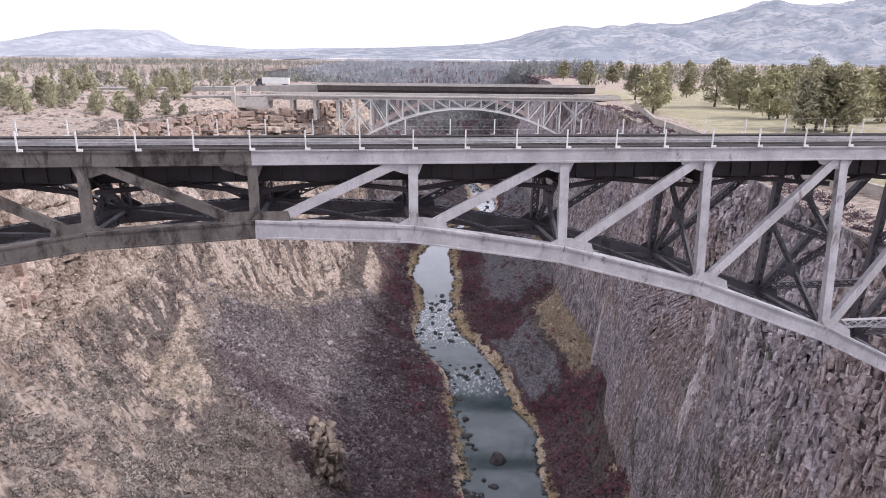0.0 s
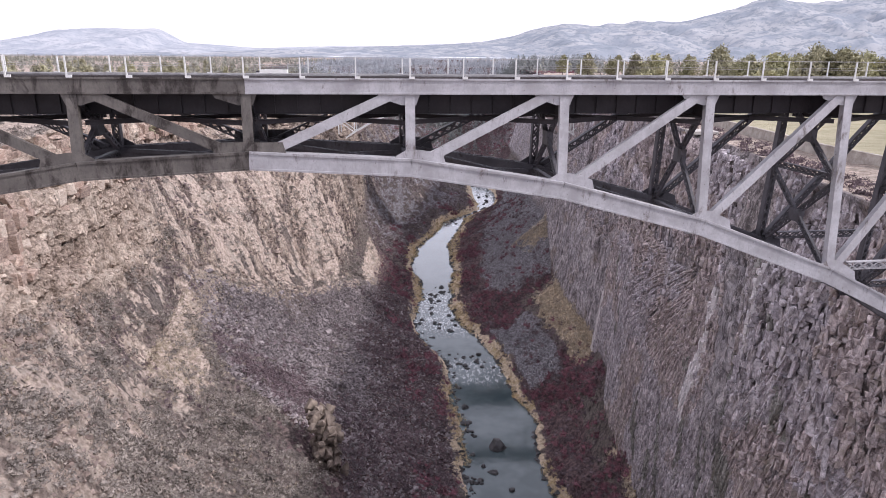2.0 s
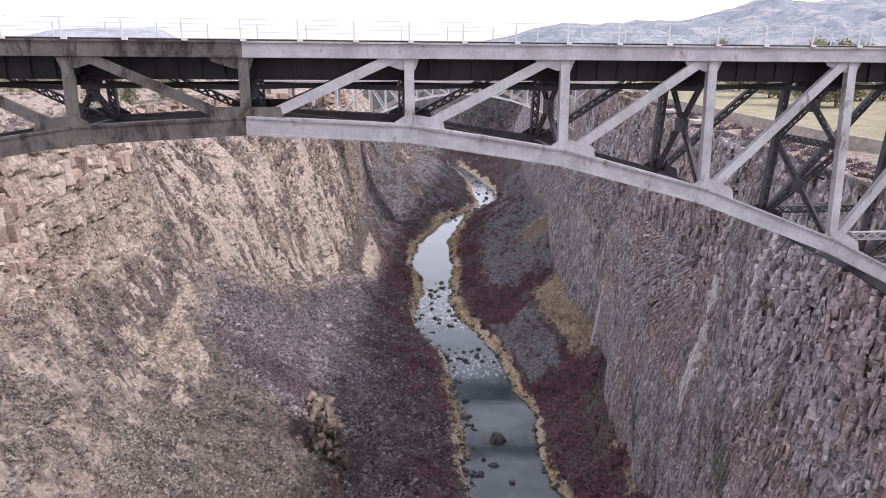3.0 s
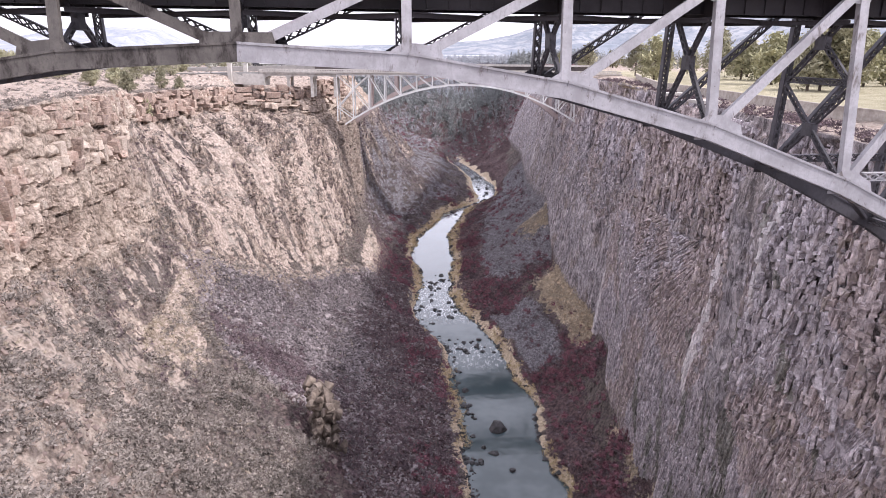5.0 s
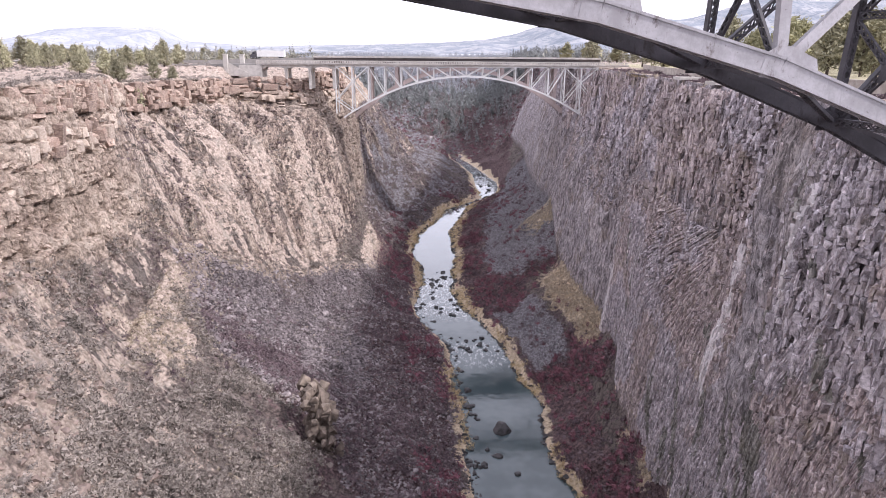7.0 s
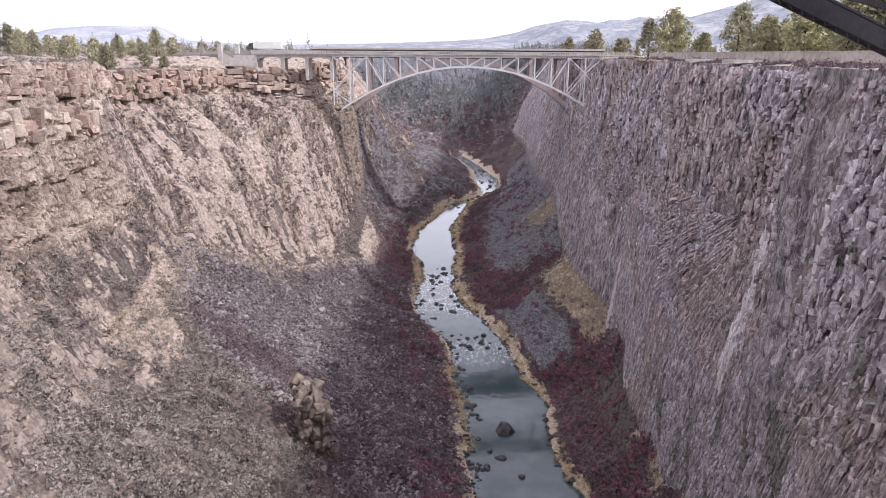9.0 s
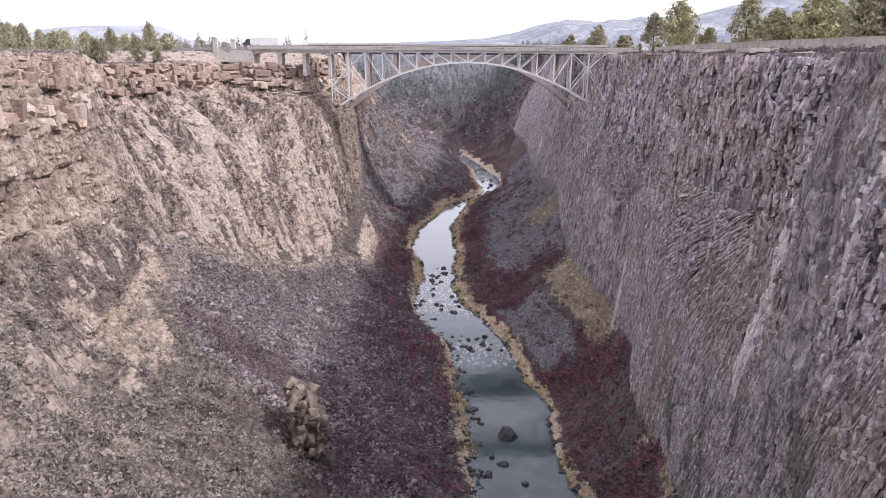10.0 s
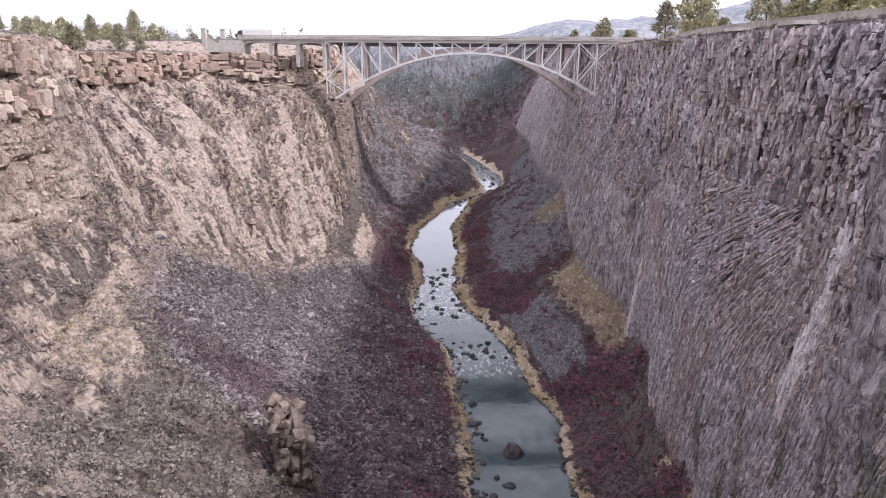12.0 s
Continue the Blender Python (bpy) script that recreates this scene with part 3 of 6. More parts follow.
def rim_drop(y):
    """How far the sunny rim dips below the plain behind it."""
    return 3.0 * smooth(180, 212, y) * (1 - smooth(284, 300, y))


dz -= left_side * rim_drop(GY) * smooth(4.3, 5.0, A) * (1 - smooth(6.1, 7.0, A))
open_bed = smooth(0.7, 1.25, A)
GX = GX + dn * NRM[..., 0] * (1 - close)
GY = GY + dn * NRM[..., 1] * (1 - close) * smooth(40, 60, GY)
GZ = GZ + (dz * open_bed + dn * NRM[..., 2]) * (1 - close)
GZ = np.where((A < 1.0), np.minimum(GZ, -0.2 + 2000 * close), GZ)

# cover masks
n1, n2 = fbm(GX / 18, GY / 18, GZ / 18, 3, 201), fbm(GX / 6, GY / 6, GZ / 6, 3, 211)
cover = {}
low_band = 1 - smooth(1.95, 2.4, A + 0.22 * n1 - left_side * (0.1 + 0.25 * (1 - smooth(115, 150, GY))))
edge_of_cone = np.interp(GY, [95, 112, 130, 138, 150, 163, 175], [-12, -16, -29, -49, -58, -65, -70])
cone = left_side * smooth(-2, 3, GX - edge_of_cone + 3.0 * n2 + 2.0 * n1) * (1 - smooth(-1, 3, crest + 1.5 * n2)) * smooth(88, 104, GY)
scree_a = smooth(246, 262, GY + 9 * n2) * (1 - smooth(470, 520, GY)) * smooth(1.55, 1.8, A + 0.15 * n2)
scree_b = smooth(180, 190, GY + 5 * n1) * (1 - smooth(222, 236, GY + 6 * n2)) * smooth(1.2, 1.4, A + 0.1 * n2) * (1 - smooth(2.1, 2.45, A + 0.2 * n1))
gravel = right_side * slope * np.maximum(scree_a, scree_b)
foot_band = smooth(2.35, 2.6, A + 0.2 * n2)
right_straw = right_side * slope * foot_band * np.clip(smooth(172, 184, GY + 6 * n2) * (1 - smooth(232, 246, GY)) + smooth(276, 286, GY + 4 * n2) * (1 - smooth(302, 312, GY)) + 0.6 * smooth(96, 110, GY) * (1 - smooth(146, 158, GY)) * smooth(-0.2, 0.2, n2), 0, 1)
beyond = left_side * smooth(296, 318, GY)
cover["talus"] = np.clip(slope * smooth(0.25, 0.55, 0.5 * beyond + 0.95 * cone + right_side * np.maximum(gravel, 0.35) + 0.25 * n1 * (1 - cone) + 0.1 * n2), 0, 1)
cover["scrub"] = slope * low_band * (0.75 + 0.25 * n2) * (1 - 0.75 * left_side * smooth(285, 310, GY)) + 0.45 * smooth(0.0, 0.1, close) * (np.abs(GX) < 260)
cover["scrub"] = np.clip(cover["scrub"] + slope * right_side * smooth(0.05, 0.35, n1 + 0.1), 0, 0.9) * (1 - gravel)
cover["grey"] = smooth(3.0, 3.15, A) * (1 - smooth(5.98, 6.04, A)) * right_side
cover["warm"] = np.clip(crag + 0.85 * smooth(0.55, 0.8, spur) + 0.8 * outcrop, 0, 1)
patch = left_side * np.exp(-((GX + 42) ** 2 + (GY - 73) ** 2) / 90)
cover["warm"] = np.clip(cover["warm"] + 0.4 * smooth(0.35, 0.6, patch + 0.2 * n2) * slope, 0, 1)
cover["tone"] = np.where(left_side, (0.5 * k1 + 0.5 * k2) * (1 - outcrop) + (0.75 * k3 - 0.1) * outcrop, (1 - k_ch) * (k_up * (0.5 * b1 + 0.5 * c1) + (1 - k_up) * (0.5 * ribs + 0.5 * rcol)) + k_ch * b3)
upstream_scree = beyond * slope * 0.75 * smooth(312, 340, GY + 10 * n2) * smooth(1.4, 1.8, A) * (1 - smooth(3.6, 4.0, A)) * smooth(-0.35, 0.1, n1 + 0.3 * n2)
cover["gravel"] = np.clip(gravel * 0.95 + upstream_scree, 0, 1)
pale_crest = left_side * slope * np.clip(brow * 1.2 + np.exp(-(crest / 1.6) ** 2) * mid_l + smooth(0.3, 0.7, knoll) + smooth(0.25, 0.6, np.exp(-((GX + 58) ** 2 / 60 + (GY - 128) ** 2 / 110)) + 0.25 * n2), 0, 1)
streak_l = fbm(fall / 2.6, down / 20, GX * 0, 4, 231, 0.72)
# short dark dashes paint the shade cast by small ledges
shade_dash = fbm(fall / 2.0 + 0.5 * vnoise(down / 3, fall / 3, GX * 0, 235), down / 5, GX * 0, 3, 233, 0.7)
above = left_side * slope * smooth(2.75, 3.05, A)
hollow = left_side * slope * smooth(3.1, 3.25, A) * (1 - smooth(3.8, 4.1, A)) * smooth(104, 116, GY) * (1 - smooth(160, 172, GY))
cover["dark"] = np.clip(hollow * smooth(-0.35, 0.15, n2 + 0.5 * shade_dash) * 0.75 + 0.6 * above * smooth(0.30, 0.48, shade_dash + 0.3 * n1) * (1 - 0.6 * smooth(0.2, 0.5, streak_l)) + 0.5 * outcrop * smooth(0.45, 0.2, k3) + left_side * slope * (1 - smooth(2.9, 3.1, A)) * (1 - cone) * 0.85 * smooth(0.0, 0.3, fbm(GX / 3.5, GY / 3.5, GZ / 3.5, 3, 237, 0.7) - pale_crest), 0, 1)
chute = left_side * slope * smooth(2.7, 3.0, A) * (smooth(0.45, 0.75, np.exp(-((fall - 247) / 3.5) ** 2) + 0.25 * n2) + 0.8 * smooth(0.5, 0.8, np.exp(-((fall - 258) / 2.5) ** 2) + 0.25 * n2))
upstream_dust = left_side * slope * 0.6 * smooth(368, 380, GY) * (1 - smooth(425, 445, GY)) * smooth(1.8, 2.1, A) * (1 - smooth(2.9, 3.2, A)) * smooth(-0.2, 0.2, n1 + 0.4 * streak_l)
cover["dust"] = np.clip(pale_crest + upstream_dust + 0.9 * chute + slope * left_side * smooth(0.3, 0.6, np.exp(-((GX + 41) ** 2 + (GY - 95) ** 2) / 40) + 0.2 * n2) + slope * left_side * smooth(0.3, 0.6, np.exp(-((GX + 58) ** 2 + (GY - 130) ** 2) / 90) + 0.25 * n2) + plain * smooth(6.0, 6.05, A) + slope * left_side * (1 - low_band) * (1 - cover["talus"]) * smooth(-0.15, 0.25, 0.35 * n1 + 0.2 * n2 + 0.55 * streak_l + 0.62 * above - 0.5 * hollow) * (1 - 0.5 * outcrop) * (0.12 + 0.88 * above), 0, 1)
cover["straw"] = np.clip(smooth(0.98, 1.02, A) * (1 - smooth(1.10, 1.32, A + 0.12 * n2)) + right_straw, 0, 1)
cover["lawn"] = plain * right_side * smooth(6.7, 7.0, A + 0.03 * n1) * (1 - smooth(8.3, 8.45, A)) * (1 - smooth(330, 420, GY)) * smooth(20, 60, GY)


face = left_side * smooth(2.7, 3.0, A) * (1 - smooth(4.4, 4.7, A)) * smooth(272, 286, GY) * (1 - smooth(340, 352, GY))
cover["warm"] = cover["warm"] * (1 - 0.45 * face)
for key in ("straw", "warm", "grey"):
    cover[key] = cover[key] * (1 - smooth(0.0, 0.05, close))
cover["talus"] = np.clip(cover["talus"] + 0.7 * smooth(0.0, 0.05, close), 0, 1)


def sheet(name, x, y, z, material, extra):
    """A grid of rows and columns as one mesh, with float attributes."""
    r, c = x.shape
    me = bpy.data.meshes.new(name)
    idx = np.arange(r * c).reshape(r, c)
    quads = np.stack([idx[:-1, :-1], idx[:-1, 1:], idx[1:, 1:], idx[1:, :-1]], -1).reshape(-1, 4)
    me.vertices.add(r * c)
    me.vertices.foreach_set("co", np.stack([x, y, z], -1).astype(np.float32).ravel())
    me.loops.add(quads.size)
    me.loops.foreach_set("vertex_index", quads.ravel().astype(np.int32))
    me.polygons.add(len(quads))
    me.polygons.foreach_set("loop_start", np.arange(0, quads.size, 4, dtype=np.int32))
    for k, v in extra.items():
        me.attributes.new(k, "FLOAT", "POINT").data.foreach_set("value", v.astype(np.float32).ravel())
    me.update(calc_edges=True)
    me.shade_flat()
    me.materials.append(material)
    return new(name, me)


ground = sheet("ground", GX, GY, GZ, GROUND, cover)
soft = (slope > 0.5) & (A < 4.0) | (plain > 0.5)
ground.data.polygons.foreach_set("use_smooth", soft[:-1, :-1].ravel())
tagged(ground, "basalt gorge and sagebrush plain of grey and tan rock", "ground", kind="structure")

# the river
wy = np.arange(-400, 640, 1.5)
we, wr = np.interp(wy, ROW_Y, L["edge"]) - 2.0, np.interp(wy, ROW_Y, R["edge"]) + 2.0
wf = np.linspace(0, 1, 26)[None, :]
WX = we[:, None] * (1 - wf) + wr[:, None] * wf
WY = wy[:, None] * np.ones_like(wf)
rapid = smooth(225, 238, WY) * (1 - smooth(268, 280, WY)) + 0.5 * smooth(188, 194, WY) * (1 - smooth(205, 212, WY)) + smooth(380, 400, WY)
river = sheet("river", WX, WY, np.zeros_like(WX), WATER, {"rapid": np.clip(rapid, 0, 1)})
tagged(river, "shallow grey-green river with riffles between boulders", "river", kind="structure")


def ground_at(x, y):
    """Height of the land at a place on the plain or slope."""
    r = int(np.argmin(np.abs(ROW_Y - y)))
    o = np.argsort(GX[r])
    return float(np.interp(x, GX[r][o], GZ[r][o]))


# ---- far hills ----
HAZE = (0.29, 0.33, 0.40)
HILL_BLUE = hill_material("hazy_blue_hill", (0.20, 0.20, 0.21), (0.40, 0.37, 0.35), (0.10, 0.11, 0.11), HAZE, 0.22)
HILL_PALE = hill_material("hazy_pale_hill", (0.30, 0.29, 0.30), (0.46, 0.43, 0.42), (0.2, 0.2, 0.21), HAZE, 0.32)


def ridge(name, dist, xs, hs, depth, material, label, rough, seed):
    """A range of hills: a relief whose crest follows the given heights over the plain."""
    u = np.linspace(xs[0], xs[-1], 320)
    crest = np.interp(u, xs, hs)
    k = np.exp(-0.5 * (np.arange(-4, 5) / 1.6) ** 2)
    crest = np.convolve(np.pad(crest, 4, "edge"), k / k.sum(), "valid")
    f = np.linspace(0, 1, 46)[:, None]
    x = u[None, :] * (0.86 + 0.14 * f)
    y = dist - depth * (1 - f) + 0 * x
    spread = f ** 1.25
    z = RIM - 8 + crest[None, :] * spread
    z = z + rough * crest[None, :] * f * (1 - f) * 2.2 * (1 - 2 * np.abs(fbm(x / 420, y / 420, x * 0, 4, seed))) * 0.5
    z = z + rough * 0.045 * crest[None, :] * fbm(x / 90, y / 90, x * 0, 3, seed + 9) * f
    ob = sheet(name, x, y, z, material, {})
    for p in ob.data.polygons:
        p.use_smooth = True
    return tagged(ob, label, "hill", kind="structure")


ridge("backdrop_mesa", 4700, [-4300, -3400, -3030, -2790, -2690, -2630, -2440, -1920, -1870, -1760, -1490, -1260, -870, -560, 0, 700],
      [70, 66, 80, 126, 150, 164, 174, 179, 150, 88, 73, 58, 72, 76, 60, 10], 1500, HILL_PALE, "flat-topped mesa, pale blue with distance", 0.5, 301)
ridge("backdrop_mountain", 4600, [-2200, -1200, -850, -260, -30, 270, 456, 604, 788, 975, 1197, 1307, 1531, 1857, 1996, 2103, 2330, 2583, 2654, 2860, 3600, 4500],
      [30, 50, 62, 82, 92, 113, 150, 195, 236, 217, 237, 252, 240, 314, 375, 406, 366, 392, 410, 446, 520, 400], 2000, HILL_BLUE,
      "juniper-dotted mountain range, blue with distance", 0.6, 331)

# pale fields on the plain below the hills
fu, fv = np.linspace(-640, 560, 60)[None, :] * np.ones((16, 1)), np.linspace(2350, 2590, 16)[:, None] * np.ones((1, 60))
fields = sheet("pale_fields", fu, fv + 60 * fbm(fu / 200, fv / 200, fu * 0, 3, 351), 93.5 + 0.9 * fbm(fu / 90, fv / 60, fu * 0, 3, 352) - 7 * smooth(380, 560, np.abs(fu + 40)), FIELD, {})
tagged(fields, "pale bluish-white fields far out on the plain", "field", kind="structure")


# ---- building blocks ----
def part(name, bm, material, parent=None, label="", smooth_faces=False):
    """Links a bmesh as one mesh object under a thing or part."""
    me = bpy.data.meshes.new(name)
    bm.to_mesh(me)
    bm.free()
    me.materials.append(material)
    if smooth_faces:
        for p in me.polygons:
            p.use_smooth = True
    ob = new(name, me)
    if parent:
        ob.parent = parent
    if label:
        ob["label"] = label
    return ob


def shared(name, mesh, m, parent=None):
    ob = new(name, mesh)
    ob.matrix_basis = m
    if parent:
        ob.parent = parent
    return ob


def thing(name, label, category, m=None, group="", kind=""):
    ob = new(name)
    if m is not None:
        ob.matrix_world = m
    return tagged(ob, label, category, group, kind)


def box(bm, lo, hi, m=None):
    """An axis-aligned box between two corners, then moved by m."""
    vs = [bm.verts.new((x, y, z)) for z in (lo[2], hi[2]) for y in (lo[1], hi[1]) for x in (lo[0], hi[0])]
    for f in ((0, 2, 3, 1), (4, 5, 7, 6), (0, 1, 5, 4), (2, 6, 7, 3), (0, 4, 6, 2), (1, 3, 7, 5)):
        bm.faces.new([vs[i] for i in f])
    if m is not None:
        for v in vs:
            v.co = m @ v.co
    return vs


def beam_frame(a, b, side):
    """A frame at a whose x runs to b and whose y is near the given side."""
    a, b, side = Vector(a), Vector(b), Vector(side)
    x = (b - a).normalized()
    z = x.cross(side).normalized()
    y = z.cross(x)
    return Matrix((x, y, z)).transposed().to_4x4(), (b - a).length, a


def bar(bm, a, b, w, h, side=(0, 1, 0)):
    """A straight bar of width w (along side) and height h."""
    r, n, a = beam_frame(a, b, side)
    box(bm, (0, -w / 2, -h / 2), (n, w / 2, h / 2), Matrix.Translation(a) @ r)


def laced(bm, a, b, w, h, side=(0, 1, 0), solid=True, t=0.025, pitch=None):
    """A built-up member: two flange plates, a web on its outer side, lattice bars on its inner side (towards +side)."""
    r, n, a = beam_frame(a, b, side)
    m = Matrix.Translation(a) @ r
    for s in (-1, 1):
        box(bm, (0, -w / 2, s * h / 2 - t), (n, w / 2, s * h / 2 + t), m)
        box(bm, (0, w / 2 - 0.02, s * (h / 2 - 0.03) - 0.035), (n, w / 2 + 0.02, s * (h / 2 - 0.03) + 0.035), m)
    if solid:
        box(bm, (0, -w / 2 - t, -h / 2 - 0.06), (n, -w / 2 + t, h / 2 + 0.06), m)
    pitch = pitch or h * 1.5
    k = max(2, int(n / pitch))
    for y in ((w / 2,) if solid else (-w / 2, w / 2)):
        for i in range(k):
            x0, x1 = n * i / k, n * (i + 1) / k
            for s in (1, -1):
                bar(bm, m @ Vector((x0, y, -s * h / 2)), m @ Vector((x1, y, s * h / 2)), 0.03, 0.075, r @ Vector((0, 1, 0)))


def plate(bm, pts, y0, y1):
    """A flat plate: an outline in x and z, between two values of y."""
    a = [bm.verts.new((x, y0, z)) for x, z in pts]
    b = [bm.verts.new((x, y1, z)) for x, z in pts]
    bm.faces.new(a)
    bm.faces.new(b[::-1])
    for i in range(len(pts)):
        j = (i + 1) % len(pts)
        bm.faces.new((a[j], a[i], b[i], b[j]))


# ---- the railway bridge: two arched trusses, braced, with an open timber deck ----
PANEL, TOP, WIDE, BATTER = 8.48, 98.95, 5.4, 1 / 12
rail_bridge = thing("railway_bridge", "grey riveted steel arch railway bridge, one half stained brown", "bridge",
                    pose(-10.11, 34.80, 0, 0, 0, 7.31))


def low_z(k):
    return TOP - 3.45 - 0.455 * k * k


def node(k, low, back):
    """A panel point: x along the bridge, y across, z up; the trusses lean apart downwards."""
    z = low_z(k) if low else TOP + 0.36
    off = (TOP - z) * BATTER if low else 0
    return Vector((k * PANEL, (WIDE + off) if back else -off, z))


for back in (False, True):
    inward = (0, -1, 0) if back else (0, 1, 0)
    sgn = -1 if back else 1
    for k in range(-6, 7):
        # the back truss takes a darker copy, with its shade in the colour
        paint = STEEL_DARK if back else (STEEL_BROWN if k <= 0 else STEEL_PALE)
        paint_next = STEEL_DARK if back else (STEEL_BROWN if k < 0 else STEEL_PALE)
        t, b = node(k, False, back), node(k, True, back)
        if k < 6:
            t2, b2 = node(k + 1, False, back), node(k + 1, True, back)
            bm = bmesh.new()
            bar(bm, t, t2, 0.56, 0.72)
            o = sgn * -0.30
            for zz in (-0.36, 0.36):   # flange angles along both edges
                bar(bm, t + Vector((0.003, o, zz)), t2 + Vector((-0.003, o, zz)), 0.08, 0.10)
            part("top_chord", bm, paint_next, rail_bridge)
            bm = bmesh.new()
            r, n, a = beam_frame(b, b2, (0, 1, 0))
            m = Matrix.Translation(a) @ r
            for s in (-1, 1):
                box(bm, (0, s * 0.33 - 0.03, -0.44), (n, s * 0.33 + 0.03, 0.44), m)
                for zz in (-0.42, 0.42):
                    box(bm, (0.002, s * 0.37 - 0.05, zz - 0.05), (n - 0.002, s * 0.37 + 0.05, zz + 0.05), m)
            if back:                   # open lattice over the inner chord
                for i in range(12):
                    for q in (-1, 1):
                        bar(bm, m @ Vector((n * i / 12, -q * 0.36, 0.48)), m @ Vector((n * (i + 1) / 12, q * 0.36, 0.48)), 0.09, 0.02, r @ Vector((0, 1, 0)))
            else:
                box(bm, (0.001, -0.41, 0.473), (n - 0.001, 0.41, 0.495), m)
            for x0, x1 in ((0.004, 0.95), (n - 0.95, n - 0.004)):   # splice plates by the panel points
                for s in (-1, 1):
                    box(bm, (x0, s * 0.365 - 0.012, -0.36), (x1, s * 0.365 + 0.012, 0.36), m)
            for i in range(14):
                for s in (-1, 1):
                    bar(bm, m @ Vector((n * i / 14, -s * 0.33, -0.46)), m @ Vector((n * (i + 1) / 14, s * 0.33, -0.46)), 0.07, 0.02, r @ Vector((0, 1, 0)))
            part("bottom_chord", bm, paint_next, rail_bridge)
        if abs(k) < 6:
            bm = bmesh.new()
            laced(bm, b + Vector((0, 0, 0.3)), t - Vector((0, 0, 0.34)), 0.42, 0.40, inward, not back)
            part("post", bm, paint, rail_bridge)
        if k != 0:                     # diagonals fall towards the crown
            j = k - 1 if k > 0 else k + 1
            d0, d1 = node(j, True, back), t
            v = (d1 - d0).normalized()
            bm = bmesh.new()
            laced(bm, d0 + v * 0.75, d1 - v * 0.7, 0.36, 0.40, inward, not back)
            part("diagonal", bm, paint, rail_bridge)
        # gusset plates at the panel points
        s = 1 if k >= 0 else -1
        bm = bmesh.new()
        y = t.y - sgn * 0.17
        plate(bm, [(t.x - s * 1.75, t.z - 0.3), (t.x - s * 1.55, t.z - 0.62), (t.x - s * 0.42, t.z - 0.98), (t.x + s * 0.32, t.z - 0.98), (t.x + s * 0.58, t.z - 0.3)], y - 0.012, y + 0.012)
        part("top_gusset", bm, paint, rail_bridge)
        bm = bmesh.new()
        y = b.y - sgn * 0.17
        g = (low_z(k + s) - low_z(k)) / PANEL if abs(k) < 6 else 0
        plate(bm, [(b.x - s * (1.9 if k == 0 else 0.95), b.z - 0.4), (b.x - s * (1.75 if k == 0 else 0.8), b.z + (0.95 if k == 0 else 0.62)), (b.x - s * 0.2, b.z + 0.97), (b.x + s * 0.5, b.z + 0.95), (b.x + s * 1.75, b.z + g * 1.75 + 1.05),
                   (b.x + s * 1.95, b.z + g * 1.95 + 0.35), (b.x + s * 1.2, b.z + g * 1.2 - 0.4), (b.x, b.z - 0.42)], y - 0.012, y + 0.012)
        part("bottom_gusset", bm, paint, rail_bridge)

for k in range(-6, 7):
    t0, t1, b0, b1 = node(k, False, False), node(k, False, True), node(k, True, False), node(k, True, True)
    bm = bmesh.new()                   # floor beam: a deep plate girder across
    box(bm, (t0.x - 0.02, 0.3, TOP - 1.35), (t0.x + 0.02, WIDE - 0.3, TOP + 0.45))
    box(bm, (t0.x - 0.16, 0.3, TOP - 1.38), (t0.x + 0.16, WIDE - 0.3, TOP - 1.35))
    box(bm, (t0.x - 0.16, 0.3, TOP + 0.44), (t0.x + 0.16, WIDE - 0.3, TOP + 0.475))
    part("floor_beam", bm, STEEL_SHADE, rail_bridge)
    bm = bmesh.new()                   # strut between the bottom chords
    laced(bm, b0 + Vector((0, 0.35, 0.1)), b1 + Vector((0, -0.35, 0.1)), 0.3, 0.4, (1, 0, 0), False)
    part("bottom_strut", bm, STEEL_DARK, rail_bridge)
    high = TOP - 0.8 - b0.z
    if abs(k) < 6:                     # crossed sway frames between the posts
        tiers = 1 if high < 9 else 2
        for q in range(tiers):
            f0, f1 = q / tiers, (q + 1) / tiers
            lo0, lo1 = b0.lerp(t0, f0) + Vector((0, 0.2, 0.3)), b1.lerp(t1, f0) + Vector((0, -0.2, 0.3))
            hi0, hi1 = b0.lerp(t0, f1) + Vector((0, 0.2, -0.8 if q == tiers - 1 else 0)), b1.lerp(t1, f1) + Vector((0, -0.2, -0.8 if q == tiers - 1 else 0))
            for i, (p, r_) in enumerate(((lo0, hi1), (lo1, hi0))):
                bm = bmesh.new()
                off = Vector(((i - 0.5) * 0.16, 0, 0))
                laced(bm, p + off, r_ + off, 0.16, 0.34, (1, 0, 0), False)
                part("sway_brace", bm, STEEL_DARK, rail_bridge)
            bm = bmesh.new()
            c = (lo0 + lo1 + hi0 + hi1) / 4
            box(bm, (c.x - 0.18, c.y - 0.5, c.z - 0.4), (c.x + 0.18, c.y + 0.5, c.z + 0.4))
            part("brace_plate", bm, STEEL_DARK, rail_bridge)
            if q:
                bm = bmesh.new()
                laced(bm, lo0, lo1, 0.25, 0.36, (1, 0, 0), False)
                part("sway_strut", bm, STEEL_DARK, rail_bridge)
    if k < 6:                          # lateral bracing in the plane of the bottom chords
        next0, next1 = node(k + 1, True, False), node(k + 1, True, True)
        for i, (p, r_) in enumerate(((b0, next1), (b1, next0))):
            bm = bmesh.new()
            up = Vector((0, 0, 0.02 + 0.2 * i))
            laced(bm, p.lerp(r_, 0.06) + up, p.lerp(r_, 0.94) + up, 0.2, 0.30, (0, 0, 1), False)
            part("lateral_brace", bm, STEEL_DARK, rail_bridge)

